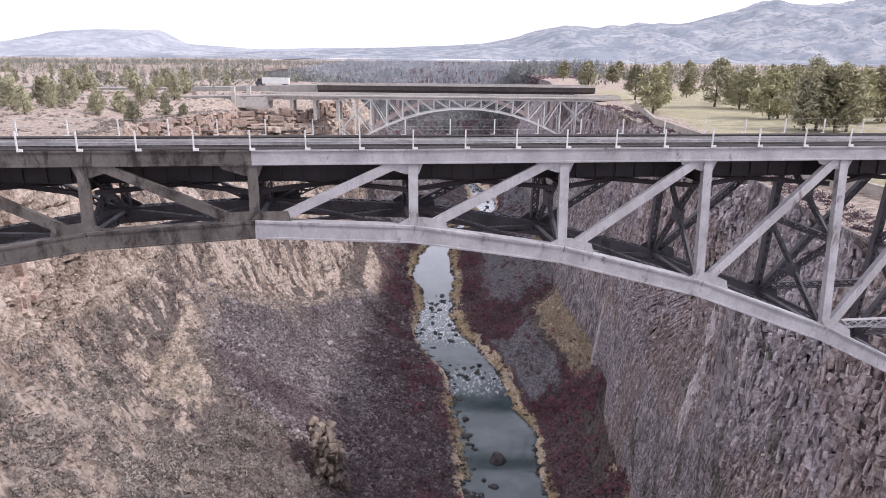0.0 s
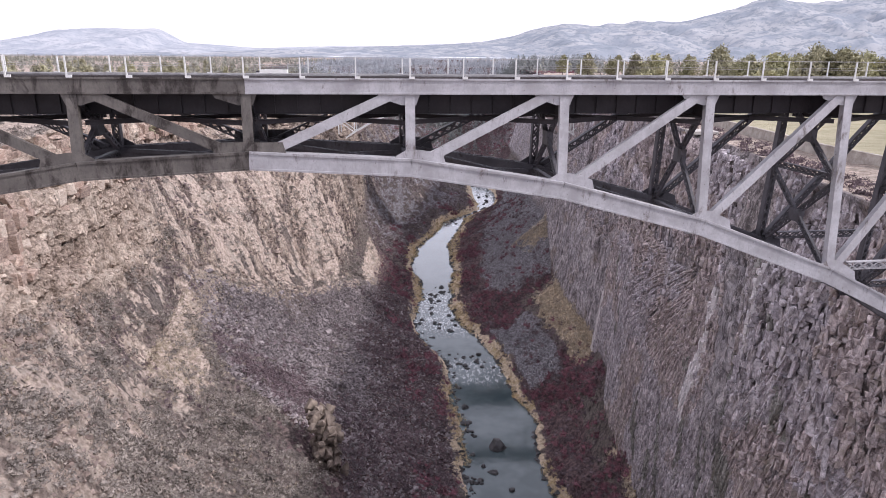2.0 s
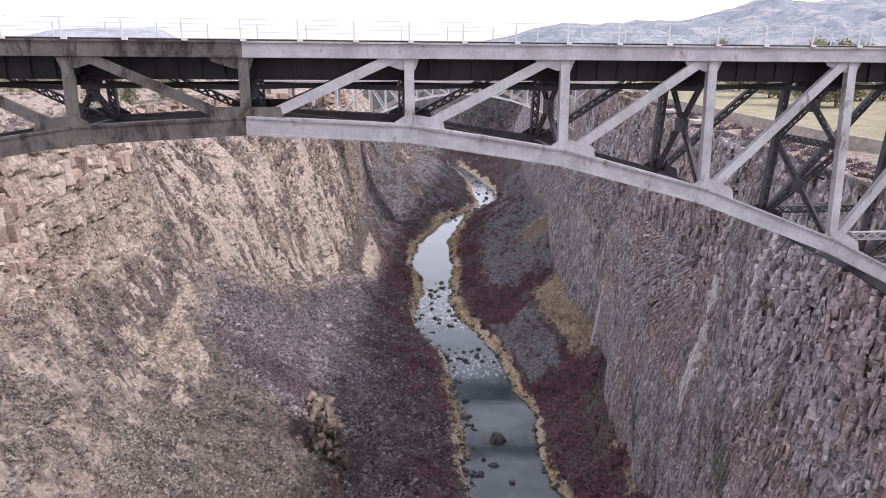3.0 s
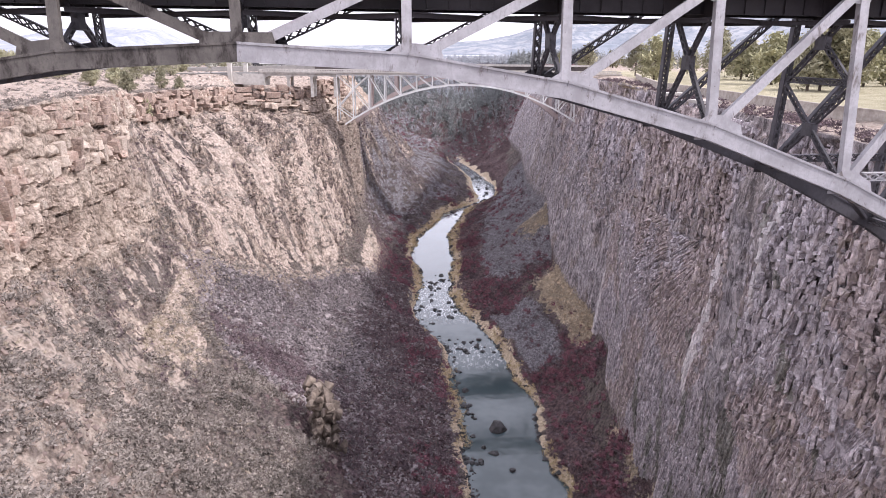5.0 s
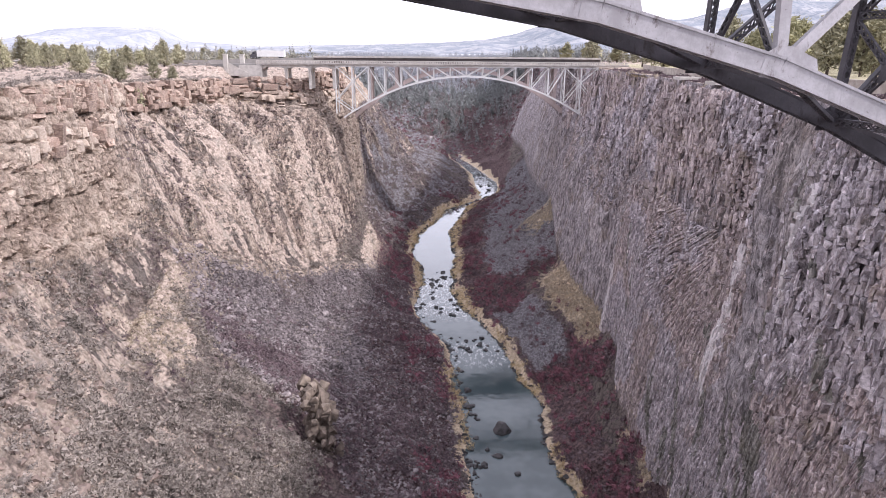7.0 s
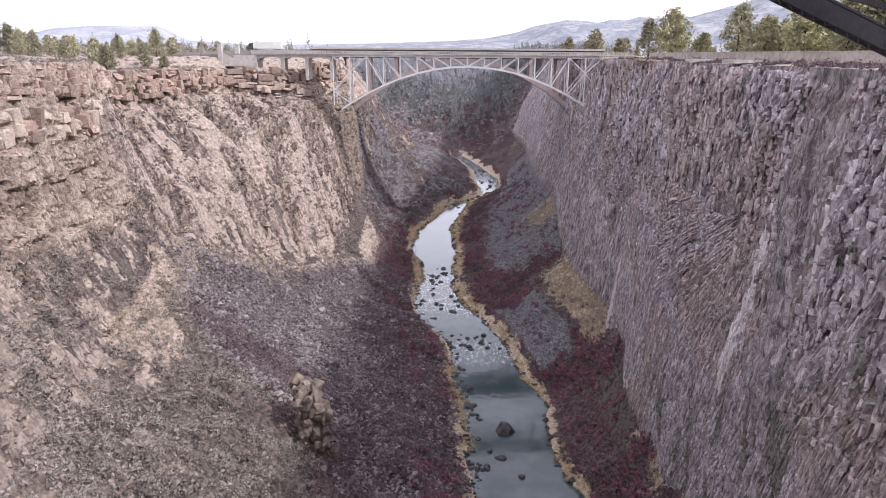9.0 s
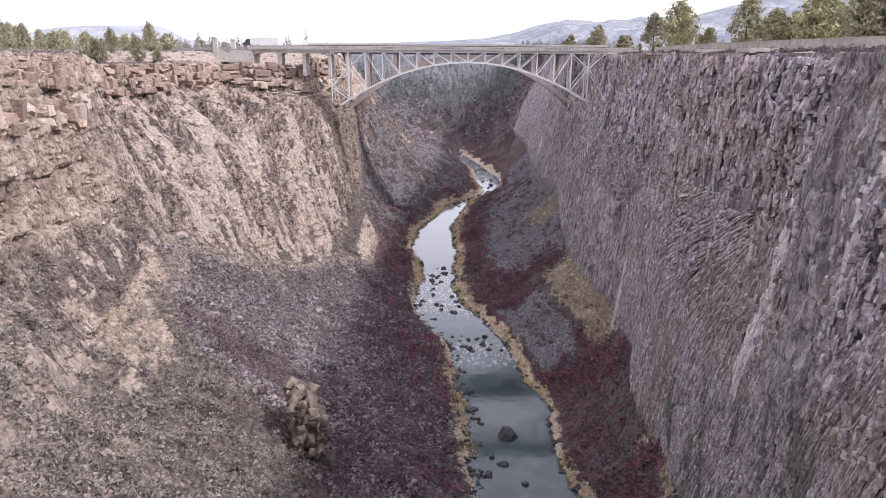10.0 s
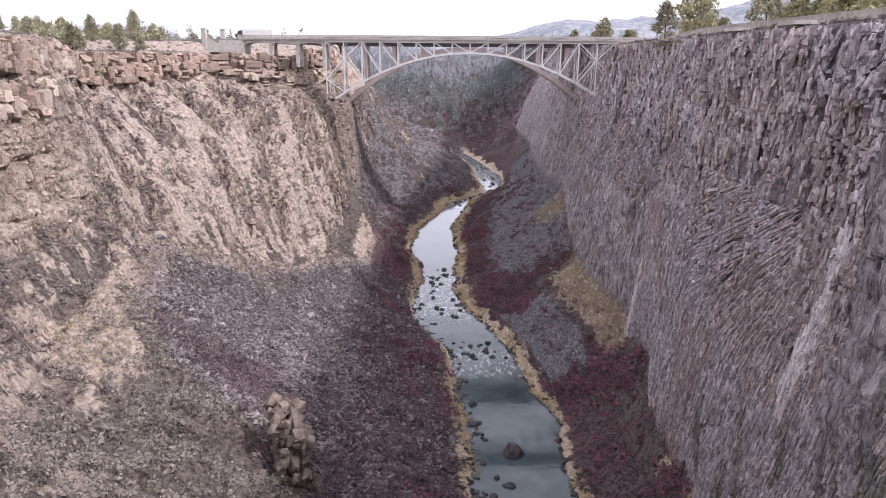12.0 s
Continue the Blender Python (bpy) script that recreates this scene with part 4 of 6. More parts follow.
for y in (1.5, WIDE - 1.5):            # stringers
    for k in range(-6, 6):
        bm = bmesh.new()
        x0, x1 = k * PANEL + 0.03, (k + 1) * PANEL - 0.03
        box(bm, (x0, y - 0.02, TOP - 1.2), (x1, y + 0.02, TOP + 0.46))
        for z in (TOP - 1.2, TOP + 0.45):
            box(bm, (x0, y - 0.18, z), (x1, y + 0.18, z + 0.03))
        for q in range(1, 7):
            x = x0 + (x1 - x0) * q / 7
            box(bm, (x - 0.03, y - 0.14, TOP - 1.17), (x + 0.03, y + 0.14, TOP + 0.45))
        part("stringer", bm, STEEL_SHADE, rail_bridge)

for k in range(-6, 6):                 # top laterals under the deck
    for i, (y0, y1) in enumerate(((0.3, WIDE - 0.3), (WIDE - 0.3, 0.3))):
        bm = bmesh.new()
        z = TOP - 1.42 - 0.05 * i
        bar(bm, (k * PANEL + 0.3, y0, z), ((k + 1) * PANEL - 0.3, y1, z), 0.30, 0.04, (0, 1, 0))
        bar(bm, (k * PANEL + 0.3, y0, z - 0.12), ((k + 1) * PANEL - 0.3, y1, z - 0.12), 0.03, 0.24, (0, 1, 0))
        part("top_lateral", bm, STEEL_SHADE, rail_bridge)
for s in (-1, 1):                      # level laced struts by the end panels
    for back in (False, True):
        for k in (4, 5):
            a = node(s * k, True, back)
            q = (TOP - a.z) / (TOP - low_z(k + 1))
            b = node(s * (k + 1), False, back).lerp(node(s * (k + 1), True, back), q)
            bm = bmesh.new()
            laced(bm, a + Vector((s * 1.2, 0, 0.55)), Vector((b.x - s * 0.2, b.y, a.z + 0.55)), 0.3, 0.45, (0, 1, 0), False)
            part("level_strut", bm, STEEL_DARK if back else STEEL_PALE, rail_bridge)

# timber deck
DECK = TOP + 0.485
LONG = 6 * PANEL
RAILZ = TOP + 0.84
bm = bmesh.new()
box(bm, (-0.12, 0.34, 0), (0.12, WIDE - 0.34, 0.24))
bmesh.ops.bevel(bm, geom=bm.edges[:], offset=0.015, segments=1)
first = part("tie", bm, TIMBER, rail_bridge)
ties = int(2 * LONG / 0.42)
first.matrix_basis = pose(-LONG + 0.2, 0, DECK)
for i in range(1, min(ties, 250)):
    shared("tie", first.data, pose(-LONG + 0.2 + i * 0.405, 0, DECK + 0.02 * math.sin(i * 7.3)), rail_bridge)
for y in (WIDE / 2 - 0.72, WIDE / 2 + 0.72):
    bm = bmesh.new()
    box(bm, (-LONG, y - 0.065, DECK + 0.262), (LONG, y + 0.065, DECK + 0.28))
    box(bm, (-LONG, y - 0.012, DECK + 0.28), (LONG, y + 0.012, DECK + 0.38))
    box(bm, (-LONG, y - 0.036, DECK + 0.38), (LONG, y + 0.036, DECK + 0.42))
    part("rail", bm, STEEL_RAIL, rail_bridge, "worn steel running rail")
for y, h in ((0.6, 0.1), (WIDE - 0.6, 0.1)):
    bm = bmesh.new()
    box(bm, (-LONG, y - 0.1, DECK + 0.264), (LONG, y + 0.1, DECK + 0.264 + h))
    part("guard_timber", bm, TIMBER, rail_bridge)
for y in (0.0, WIDE):                  # plank walkways over the chords
    for q in range(3):
        bm = bmesh.new()
        yy = y + (q - 1) * 0.24 + (0.04 if y < 1 else -0.04)
        box(bm, (-LONG, yy - 0.11, TOP + 0.775), (LONG, yy + 0.11, TOP + 0.82 + 0.006 * q))
        part("plank", bm, PLANK, rail_bridge)
for y in (WIDE / 2 - 0.45, WIDE / 2 + 0.45):
    bm = bmesh.new()
    box(bm, (-LONG, y - 0.05, DECK + 0.262), (LONG, y + 0.05, DECK + 0.36))
    part("guard_rail", bm, STEEL_RAIL, rail_bridge)
bm = bmesh.new()
box(bm, (-0.035, -0.035, 0), (0.035, 0.035, 0.95))
foot = bmesh.new()
box(foot, (-0.04, -0.045, -0.1), (0.24, 0.045, 0.03))
post0 = part("railing_post", bm, WHITE, rail_bridge, "white railing post")
post0.matrix_basis = pose(-LONG, -0.38, RAILZ)
foot0 = part("foot_bracket", foot, WHITE, post0)
for i in range(1, 37):
    o = shared("railing_post", post0.data, pose(-LONG + i * PANEL / 3, -0.38, RAILZ), rail_bridge)
    shared("foot_bracket", foot0.data, Matrix(), o)
for i in range(0, 37):
    o = shared("railing_post", post0.data, pose(-LONG + i * PANEL / 3, WIDE + 0.38, RAILZ, 0, 0, 180), rail_bridge)
    shared("foot_bracket", foot0.data, Matrix(), o)
for y in (-0.38, WIDE + 0.38):         # slack wire ropes
    for h in (0.5, 0.94):
        bm = bmesh.new()
        bar(bm, (-LONG, y, RAILZ + h), (LONG, y, RAILZ + h), 0.014, 0.014)
        part("wire_rope", bm, STEEL_RAIL, rail_bridge)


# ---- jointed rock on the cliffs: angular columns and blocks ----
crng = np.random.default_rng(31)


def prism(sides, seed, jag=0.5):
    """A rough column of unit height and radius, with uneven ends."""
    r = np.random.default_rng(seed)
    v = []
    for z in (-0.5, 0.5):
        for i in range(sides):
            a = 2 * np.pi * (i + 0.5 * r.random()) / sides
            k = 1 + jag * (r.random() - 0.5)
            v.append((math.cos(a) * k, math.sin(a) * k, z + 0.34 * (r.random() - 0.5)))
    f = []
    for i in range(sides):
        j = (i + 1) % sides
        f += [(i, j, sides + j), (i, sides + j, sides + i)]
    for i in range(1, sides - 1):
        f += [(0, i + 1, i), (sides, sides + i, sides + i + 1)]
    return np.array(v), np.array(f)


def block(seed):
    """A rough cuboid of unit size with broken corners and faces."""
    r = random.Random(seed)
    bm = bmesh.new()
    for x in (-0.5, 0.5):
        for y in (-0.5, 0.5):
            for z in (-0.5, 0.5):
                for _ in range(2):
                    bm.verts.new((x * r.uniform(0.72, 1.1), y * r.uniform(0.75, 1.1), z * r.uniform(0.72, 1.08)))
    bmesh.ops.convex_hull(bm, input=bm.verts[:])
    for v in [v for v in bm.verts if not v.link_faces]:
        bm.verts.remove(v)
    bmesh.ops.triangulate(bm, faces=bm.faces[:])
    bm.verts.index_update()
    v = np.array([v.co[:] for v in bm.verts])
    f = np.array([[w.index for w in fc.verts] for fc in bm.faces])
    bm.free()
    return v, f


def stone(seed, points=10):
    r = random.Random(seed)
    bm = bmesh.new()
    for _ in range(points):
        d = Vector((r.gauss(0, 1), r.gauss(0, 1), r.gauss(0, 1))).normalized()
        bm.verts.new((d.x * r.uniform(0.7, 1.1), d.y * r.uniform(0.6, 1.0), d.z * r.uniform(0.45, 0.75)))
    bmesh.ops.convex_hull(bm, input=bm.verts[:])
    for v in [v for v in bm.verts if not v.link_faces]:
        bm.verts.remove(v)
    bmesh.ops.triangulate(bm, faces=bm.faces[:])
    bm.verts.index_update()
    v = np.array([v.co[:] for v in bm.verts])
    f = np.array([[w.index for w in fc.verts] for fc in bm.faces])
    bm.free()
    return v, f


def pieces(name, shapes, at, frames, material, label):
    """Joins copies of shapes, each with its own 3 by 3 frame."""
    if not len(at):
        return None
    vs, fs, base = [], [], 0
    which = crng.integers(0, len(shapes), len(at))
    for s, (sv, sf) in enumerate(shapes):
        p, m = at[which == s], frames[which == s]
        n = len(p)
        if not n:
            continue
        v = np.einsum("nij,kj->nki", m, sv) + p[:, None, :]
        vs.append(v.reshape(-1, 3))
        fs.append((sf[None] + (base + np.arange(n) * len(sv))[:, None, None]).reshape(-1, 3))
        base += n * len(sv)
    vs, fs = np.concatenate(vs), np.concatenate(fs)
    me = bpy.data.meshes.new(name)
    me.vertices.add(len(vs))
    me.vertices.foreach_set("co", vs.astype(np.float32).ravel())
    me.loops.add(fs.size)
    me.loops.foreach_set("vertex_index", fs.ravel().astype(np.int32))
    me.polygons.add(len(fs))
    me.polygons.foreach_set("loop_start", np.arange(0, fs.size, 3, dtype=np.int32))
    me.update(calc_edges=True)
    me.shade_flat()
    me.materials.append(material)
    return tagged(new(name, me), label, "cliff", kind="stuff")


def at_y(table, y):
    return np.interp(y, ROW_Y, table)


def wall_x(y, z):
    """Face of the shaded wall at a place along the river and a height."""
    z2, z3, x2, x3, x4 = (at_y(R[k], y) for k in ("z2", "z3", "x2", "x3", "x4"))
    zt = RIM + 1.0
    lowf = np.clip((z - z2) / (z3 - z2), 0, 1)
    hi = np.clip((z - z3) / (zt - z3), 0, 1)
    x = np.where(z < z3, x2 + (x3 - x2) * lowf, x3 + (x4 - x3) * hi)
    return x - bay_of(y, z)


def pale_zone(y, z):
    """Old water stains and fresh scars on the wall."""
    a = np.exp(-((y - 101.5 - 0.17 * (62 - z)) / 1.7) ** 2) * smooth(32, 44, z) * (1 - smooth(64, 67, z))
    b = np.exp(-((y - 184 - 0.2 * (z - 30)) / 6) ** 2) * (z < 50)
    c = np.exp(-((y - 137) / 6) ** 2) * np.exp(-((z - 71) / 5) ** 2)
    d = np.exp(-((y - 82.5) / 1.1) ** 2) * smooth(58, 64, z) * (1 - smooth(76, 79, z))
    return np.maximum.reduce([a * 1.6, b * 0.8, c * 0.85, d * 1.1]) + 0.26 * fbm(y / 5, z / 14, y * 0, 3, 77)


# upright columns under the rim
cols = []
y = 44.0
while y < 420:
    w = min(1.5, 0.35 + crng.gamma(1.6, 0.2)) * (1 if y < 200 else 1.3)
    base_z = (66 if y > 112 else 50) + 5 * float(vnoise(np.array(y / 25), np.array(0.0), np.array(0.0), 9)) + (6 if y < 112 else 0)
    z, own = base_z + crng.uniform(-4, 2), crng.uniform(-0.75, 0.6)
    while z < RIM - 0.2:
        h = crng.uniform(0.8, 3.2) * (1 if y < 220 else 1.5) if y > 112 else crng.uniform(0.5, 2.0)
        if z > 68 and crng.random() < 0.6:
            h *= 0.5
        h = min(h, RIM + 0.35 - z)
        if crng.random() > 0.1:
            cols.append((y + crng.uniform(-0.3, 0.3), z + h / 2, w * crng.uniform(0.8, 1.4), h * 1.15, own + crng.uniform(-0.4, 0.4)))
        z += h
    y += w * 0.82
    if y < 112 and crng.random() < 0.5:
        y -= w * 0.35
cols = np.array(cols)
# raking columns lower down
n = 21000
ly = 46 + (182 - 46) * crng.random(n) ** 1.15
lz = crng.uniform(0, 1, n) * (44 + 6 * (ly < 150)) + 14
crack_y = 190 - 0.85 * (lz - 55.3)   # a dark leaning crack stays open
keep = (lz > at_y(R["z2"], ly) - 2) & ~((np.abs(ly - crack_y) < 1.3) & (lz > 42) & (lz < 68))
ly, lz = ly[keep], lz[keep]
fan = smooth(103, 112, ly) * (1 - smooth(138, 165, ly)) * smooth(34, 50, lz)
lean = fan * 0.85 * np.arctan2(ly - 103, np.maximum(72 - lz, 2.0)) + (1 - smooth(94, 102, ly)) * smooth(40, 58, lz) * 0.36 - 0.22 * smooth(185, 200, ly) * (1 - smooth(32, 42, lz)) + 0.10 + 0.12 * fbm(ly / 38, lz / 30, ly * 0, 2, 91)
n = len(ly)
low_cols = np.stack([ly, lz, crng.uniform(0.26, 0.6, n) * (0.7 + ly / 300), crng.uniform(0.9, 3.2, n), crng.uniform(-0.25, 0.16, n) - 0.25 * smooth(165, 182, ly)], -1)
n2_ = 3600                             # knobs and chips over the columns
kz = crng.uniform(48, 86, n2_)
chips = np.stack([46 + 250 * crng.random(n2_) ** 1.4, kz, crng.uniform(0.3, 0.9, n2_), crng.uniform(0.3, 1.2, n2_), crng.uniform(-0.1, 0.7, n2_)], -1)
cols = np.concatenate([cols, chips])
every = np.concatenate([cols, low_cols])
tilt = np.concatenate([crng.normal(0, 0.11 + 0.10 * smooth(62, 74, cols[:, 1])), lean + crng.normal(0, 0.05, n)])
cy, cz, cw, ch, cp = every.T
cx = wall_x(cy, cz) + 0.30 * cw - cp
u_dir = np.stack([(wall_x(cy + 0.5, cz) - wall_x(cy - 0.5, cz)), np.ones_like(cy), np.zeros_like(cy)], -1)
u_dir /= np.linalg.norm(u_dir, axis=1, keepdims=True)
v_dir = np.stack([0.07 + 0 * cy, 0 * cy, np.ones_like(cy)], -1)
v_dir /= np.linalg.norm(v_dir, axis=1, keepdims=True)
c, s_ = np.cos(tilt)[:, None], np.sin(tilt)[:, None]
uu, vv = u_dir * c + v_dir * s_, v_dir * c - u_dir * s_
oo = np.cross(vv, uu)
mats = np.stack([uu * (cw / 2)[:, None], oo * (cw / 2 * crng.uniform(0.8, 1.3, len(cw)))[:, None], vv * ch[:, None]], -1)
pos = np.stack([cx, cy, cz], -1)
pale = pale_zone(cy, cz) > 0.62
brown = ~pale & (fbm(cy / 15, cz / 12, cy * 0, 3, 79) > 0.2 - 0.35 * smooth(68, 80, cz))
lichen = ~pale & ~brown & (fbm((cy - 0.12 * cz) / 3.2, cz / 24, cy * 0, 3, 83) > -0.05 + 0.9 * smooth(88, 128, cy) + 0.9 * smooth(46, 66, cz))
prisms = [prism(5, i) for i in range(3)] + [prism(4, 20 + i) for i in range(7)]
WALL_LABEL = "angular grey basalt columns on the canyon wall"
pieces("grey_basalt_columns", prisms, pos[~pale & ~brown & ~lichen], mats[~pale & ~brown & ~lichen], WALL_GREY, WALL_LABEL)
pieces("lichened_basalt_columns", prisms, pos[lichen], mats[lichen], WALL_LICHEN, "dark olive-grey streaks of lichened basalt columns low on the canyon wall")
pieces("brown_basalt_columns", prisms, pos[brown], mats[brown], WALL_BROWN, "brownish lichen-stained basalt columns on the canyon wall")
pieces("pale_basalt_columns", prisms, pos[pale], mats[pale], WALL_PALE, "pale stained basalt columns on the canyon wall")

# squared blocks of the sunny rim
line_y = np.arange(30, 345, 0.25)
line_x = at_y(L["x4"], line_y)
arc = np.concatenate([[0], np.cumsum(np.hypot(np.diff(line_x), 0.25))])
rows = []
s = 0.0
while s < arc[-1]:
    w = min(6.0, 1.1 + crng.gamma(1.8, 0.95))
    yy = float(np.interp(s, arc, line_y))
    rim = RIM - float(rim_drop(np.array(yy)))
    own = -0.2 + 0.7 * float(fbm(np.array(yy / 9), np.array(2.0), np.array(0.0), 3, 61)) + crng.uniform(-0.3, 0.3)
    z = rim - 7.2 + crng.uniform(-1.6, 1.2)
    top_z = rim + crng.uniform(-1.0, 0.2)
    if yy > 270:                       # the promontory under the far bridge
        z = rim - 10 + crng.uniform(-2, 2)
    elif yy < 168:
        z = rim - 17 + 5 * float(fbm(np.array(yy / 6), np.array(4.0), np.array(0.0), 2, 65)) + max(0.0, yy - 140) * 0.25
    while z < top_z - 0.2:
        high = z > rim - 7.4
        h = crng.uniform(2.2, 4.2) if (high and crng.random() < 0.4) else crng.uniform(0.9, 2.4)
        if top_z - z - h < 0.6:
            h = top_z - z
        gap = 0.03 if high else 0.12
        if yy < 168 and not high:
            h *= 1.5
        if yy < 168 and rim - 10.5 < z < rim - 7.0:      # the ledge between the two tiers
            gap = 0.8
        if crng.random() > gap:
            step = 1.2 if (yy < 168 and z < rim - 9) else 0.0
            rows.append((yy + crng.uniform(-0.3, 0.3) * w, z + h / 2, w * crng.uniform(0.85, 1.3), h * 1.03, own + step * 0.35 + crng.uniform(-0.22, 0.22) - 0.2 * (not high)))
        z += h
    s += w * 0.86
rows = np.array(rows)
by, bz, bw, bh, bp = rows.T


def crag_x(y, z):
    x2, z2, x3, z3, x4 = (at_y(L[k], y) for k in ("x2", "z2", "x3", "z3", "x4"))
    zc = RIM - 9
    lo = np.clip((z - z2) / (z3 - z2), 0, 1)
    f, g = np.clip((z - z3) / np.maximum(zc - z3, 0.5), 0, 1), np.clip((z - zc) / 9, 0, 1)
    return np.where(z < z3, x2 + (x3 - x2) * lo, np.where(z < zc, x3 + (x4 + 2.5 - x3) * f, x4 + 2.5 - 2.5 * g))


bx = crag_x(by, bz)
tu = np.stack([crag_x(by + 1.0, bz) - crag_x(by - 1.0, bz), 2 * np.ones_like(by), 0 * by], -1)
tu /= np.linalg.norm(tu, axis=1, keepdims=True)
tw = np.stack([crng.normal(0, 0.05, len(by)), crng.normal(0, 0.07, len(by)), np.ones(len(by))], -1)
to = np.cross(tu, tw)
yaw = crng.normal(0, 0.07, len(by))
cu, su_ = np.cos(yaw)[:, None], np.sin(yaw)[:, None]
tu, to = tu * cu + to * su_, to * cu - tu * su_
depth = crng.uniform(2.2, 3.6, len(by))
pos = np.stack([bx, by, bz], -1) + to * (bp - depth * 0.32)[:, None]
mats = np.stack([tu * bw[:, None], to * depth[:, None], tw * bh[:, None]], -1)
cream = (fbm(by / 12, bz / 5, by * 0, 2, 83) > -0.15 + 0.45 * (bz > RIM - 6)) & (by < 172)
shapes = [block(i) for i in range(9)] + [(v * np.array([0.64, 0.66, 0.86]), f) for v, f in (stone(300 + i, 16) for i in range(9))]
dull = (by > 268) & (bz < 77)
cream &= ~dull
crags = ~dull & (bz < RIM - 17) & (fbm(by / 9, bz / 6, by * 0, 2, 87) > -0.25)
cream &= ~crags
pieces("dull_rim_blocks", shapes, pos[dull], mats[dull], ROCK_CRAG, "dull brown jointed rock of the promontory")
pieces("tan_rim_blocks", shapes, pos[~cream & ~dull & ~crags], mats[~cream & ~dull & ~crags], ROCK_TAN, "reddish tan jointed rock blocks of the rim cliff")
pieces("cream_rim_blocks", shapes, pos[cream], mats[cream], ROCK_CREAM, "cream-coloured jointed rock blocks of the rim cliff")
pieces("crag_blocks", shapes, pos[crags], mats[crags], ROCK_CRAG, "brown broken crags below the rim cliff")


# ---- the old road bridge: silver steel arch with concrete approach spans ----
BY, BT, BP, BX = 281.0, 87.2, 6.58, 8.7
road_bridge = thing("road_bridge", "silver-painted steel arch road bridge with a pale concrete deck", "bridge", pose(BX, BY, 0))


def rb_low(k):
    return BT - 3.65 - 0.288 * k * k


for y in (0.0, 7.2):
    paint = STEEL_SILVER
    for k in range(-8, 8):
        bm = bmesh.new()
        bar(bm, (k * BP, y, BT), ((k + 1) * BP, y, BT), 0.4, 0.45)
        part("top_chord", bm, paint, road_bridge)
        a, b = Vector((k * BP, y, rb_low(k))), Vector(((k + 1) * BP, y, rb_low(k + 1)))
        if k == -8:
            a = b.lerp(a, 0.55)
        if k == 7:
            b = a.lerp(b, 0.6)
        bm = bmesh.new()
        bar(bm, a, b, 0.5, 0.62)
        part("bottom_chord", bm, paint, road_bridge)
    for k in range(-8, 9):
        foot = rb_low(k) if abs(k) < 8 else BT - (18.6 if k < 0 else 10.5)
        bm = bmesh.new()
        bar(bm, (k * BP, y, foot), (k * BP, y, BT), 0.35, 0.42, (0, 1, 0))
        part("post", bm, paint, road_bridge)
    for s in (-1, 1):
        for k in range(0, 6):
            bm = bmesh.new()
            bar(bm, (s * k * BP, y, rb_low(k)), (s * (k + 1) * BP, y, BT), 0.3, 0.40)
            part("diagonal", bm, paint, road_bridge)
        mid = (BT + rb_low(6)) / 2 + 1.2
        for p, q in (((8, BT), (7, mid)), ((7, mid), (6, rb_low(6))), ((6, BT), (7, mid)), ((7, mid), (8, BT - 13.2)), ((8, BT - 13.2), (7, rb_low(7)))):
            bm = bmesh.new()
            bar(bm, (s * p[0] * BP, y, p[1]), (s * q[0] * BP, y, q[1]), 0.3, 0.36)
            part("diagonal", bm, paint, road_bridge)
for k in range(-8, 9):
    bm = bmesh.new()
    bar(bm, (k * BP, 0.2, BT - 0.05), (k * BP, 7.0, BT - 0.05), 0.3, 0.6, (1, 0, 0))
    part("floor_beam", bm, STEEL_SILVER, road_bridge)
    if abs(k) < 8:
        bm = bmesh.new()
        bar(bm, (k * BP, 0.2, rb_low(k)), (k * BP, 7.0, rb_low(k)), 0.25, 0.3, (1, 0, 0))
        bar(bm, (k * BP, 0.2, rb_low(k) + 0.3), (k * BP, 7.0, BT - 0.4), 0.16, 0.2, (1, 0, 0))
        bar(bm, (k * BP + 0.2, 7.0, rb_low(k) + 0.3), (k * BP + 0.2, 0.2, BT - 0.4), 0.16, 0.2, (1, 0, 0))
        part("sway_brace", bm, STEEL_SILVER, road_bridge)
X0, X1 = -84.0, 8 * BP + 12
bm = bmesh.new()
box(bm, (X0, -0.6, BT + 0.25), (X1, 7.8, BT + 0.75))
box(bm, (X0, -0.9, BT + 0.75), (X1, 8.1, BT + 1.0))
part("deck_slab", bm, CONCRETE, road_bridge)
for y in (-0.82, 7.9):                 # open concrete balustrade
    bm = bmesh.new()
    box(bm, (X0, y - 0.12, BT + 1.85), (X1, y + 0.12, BT + 2.1))
    box(bm, (X0, y - 0.10, BT + 1.004), (X1, y + 0.10, BT + 1.2))
    x = X0
    while x < X1 - 0.5:
        big = int((x - X0) / 0.7) % 10 == 0
        box(bm, (x, y - 0.09, BT + 1.2), (x + (0.5 if big else 0.3), y + 0.09, BT + 1.85))
        x += 0.7
    part("balustrade", bm, CONCRETE, road_bridge)
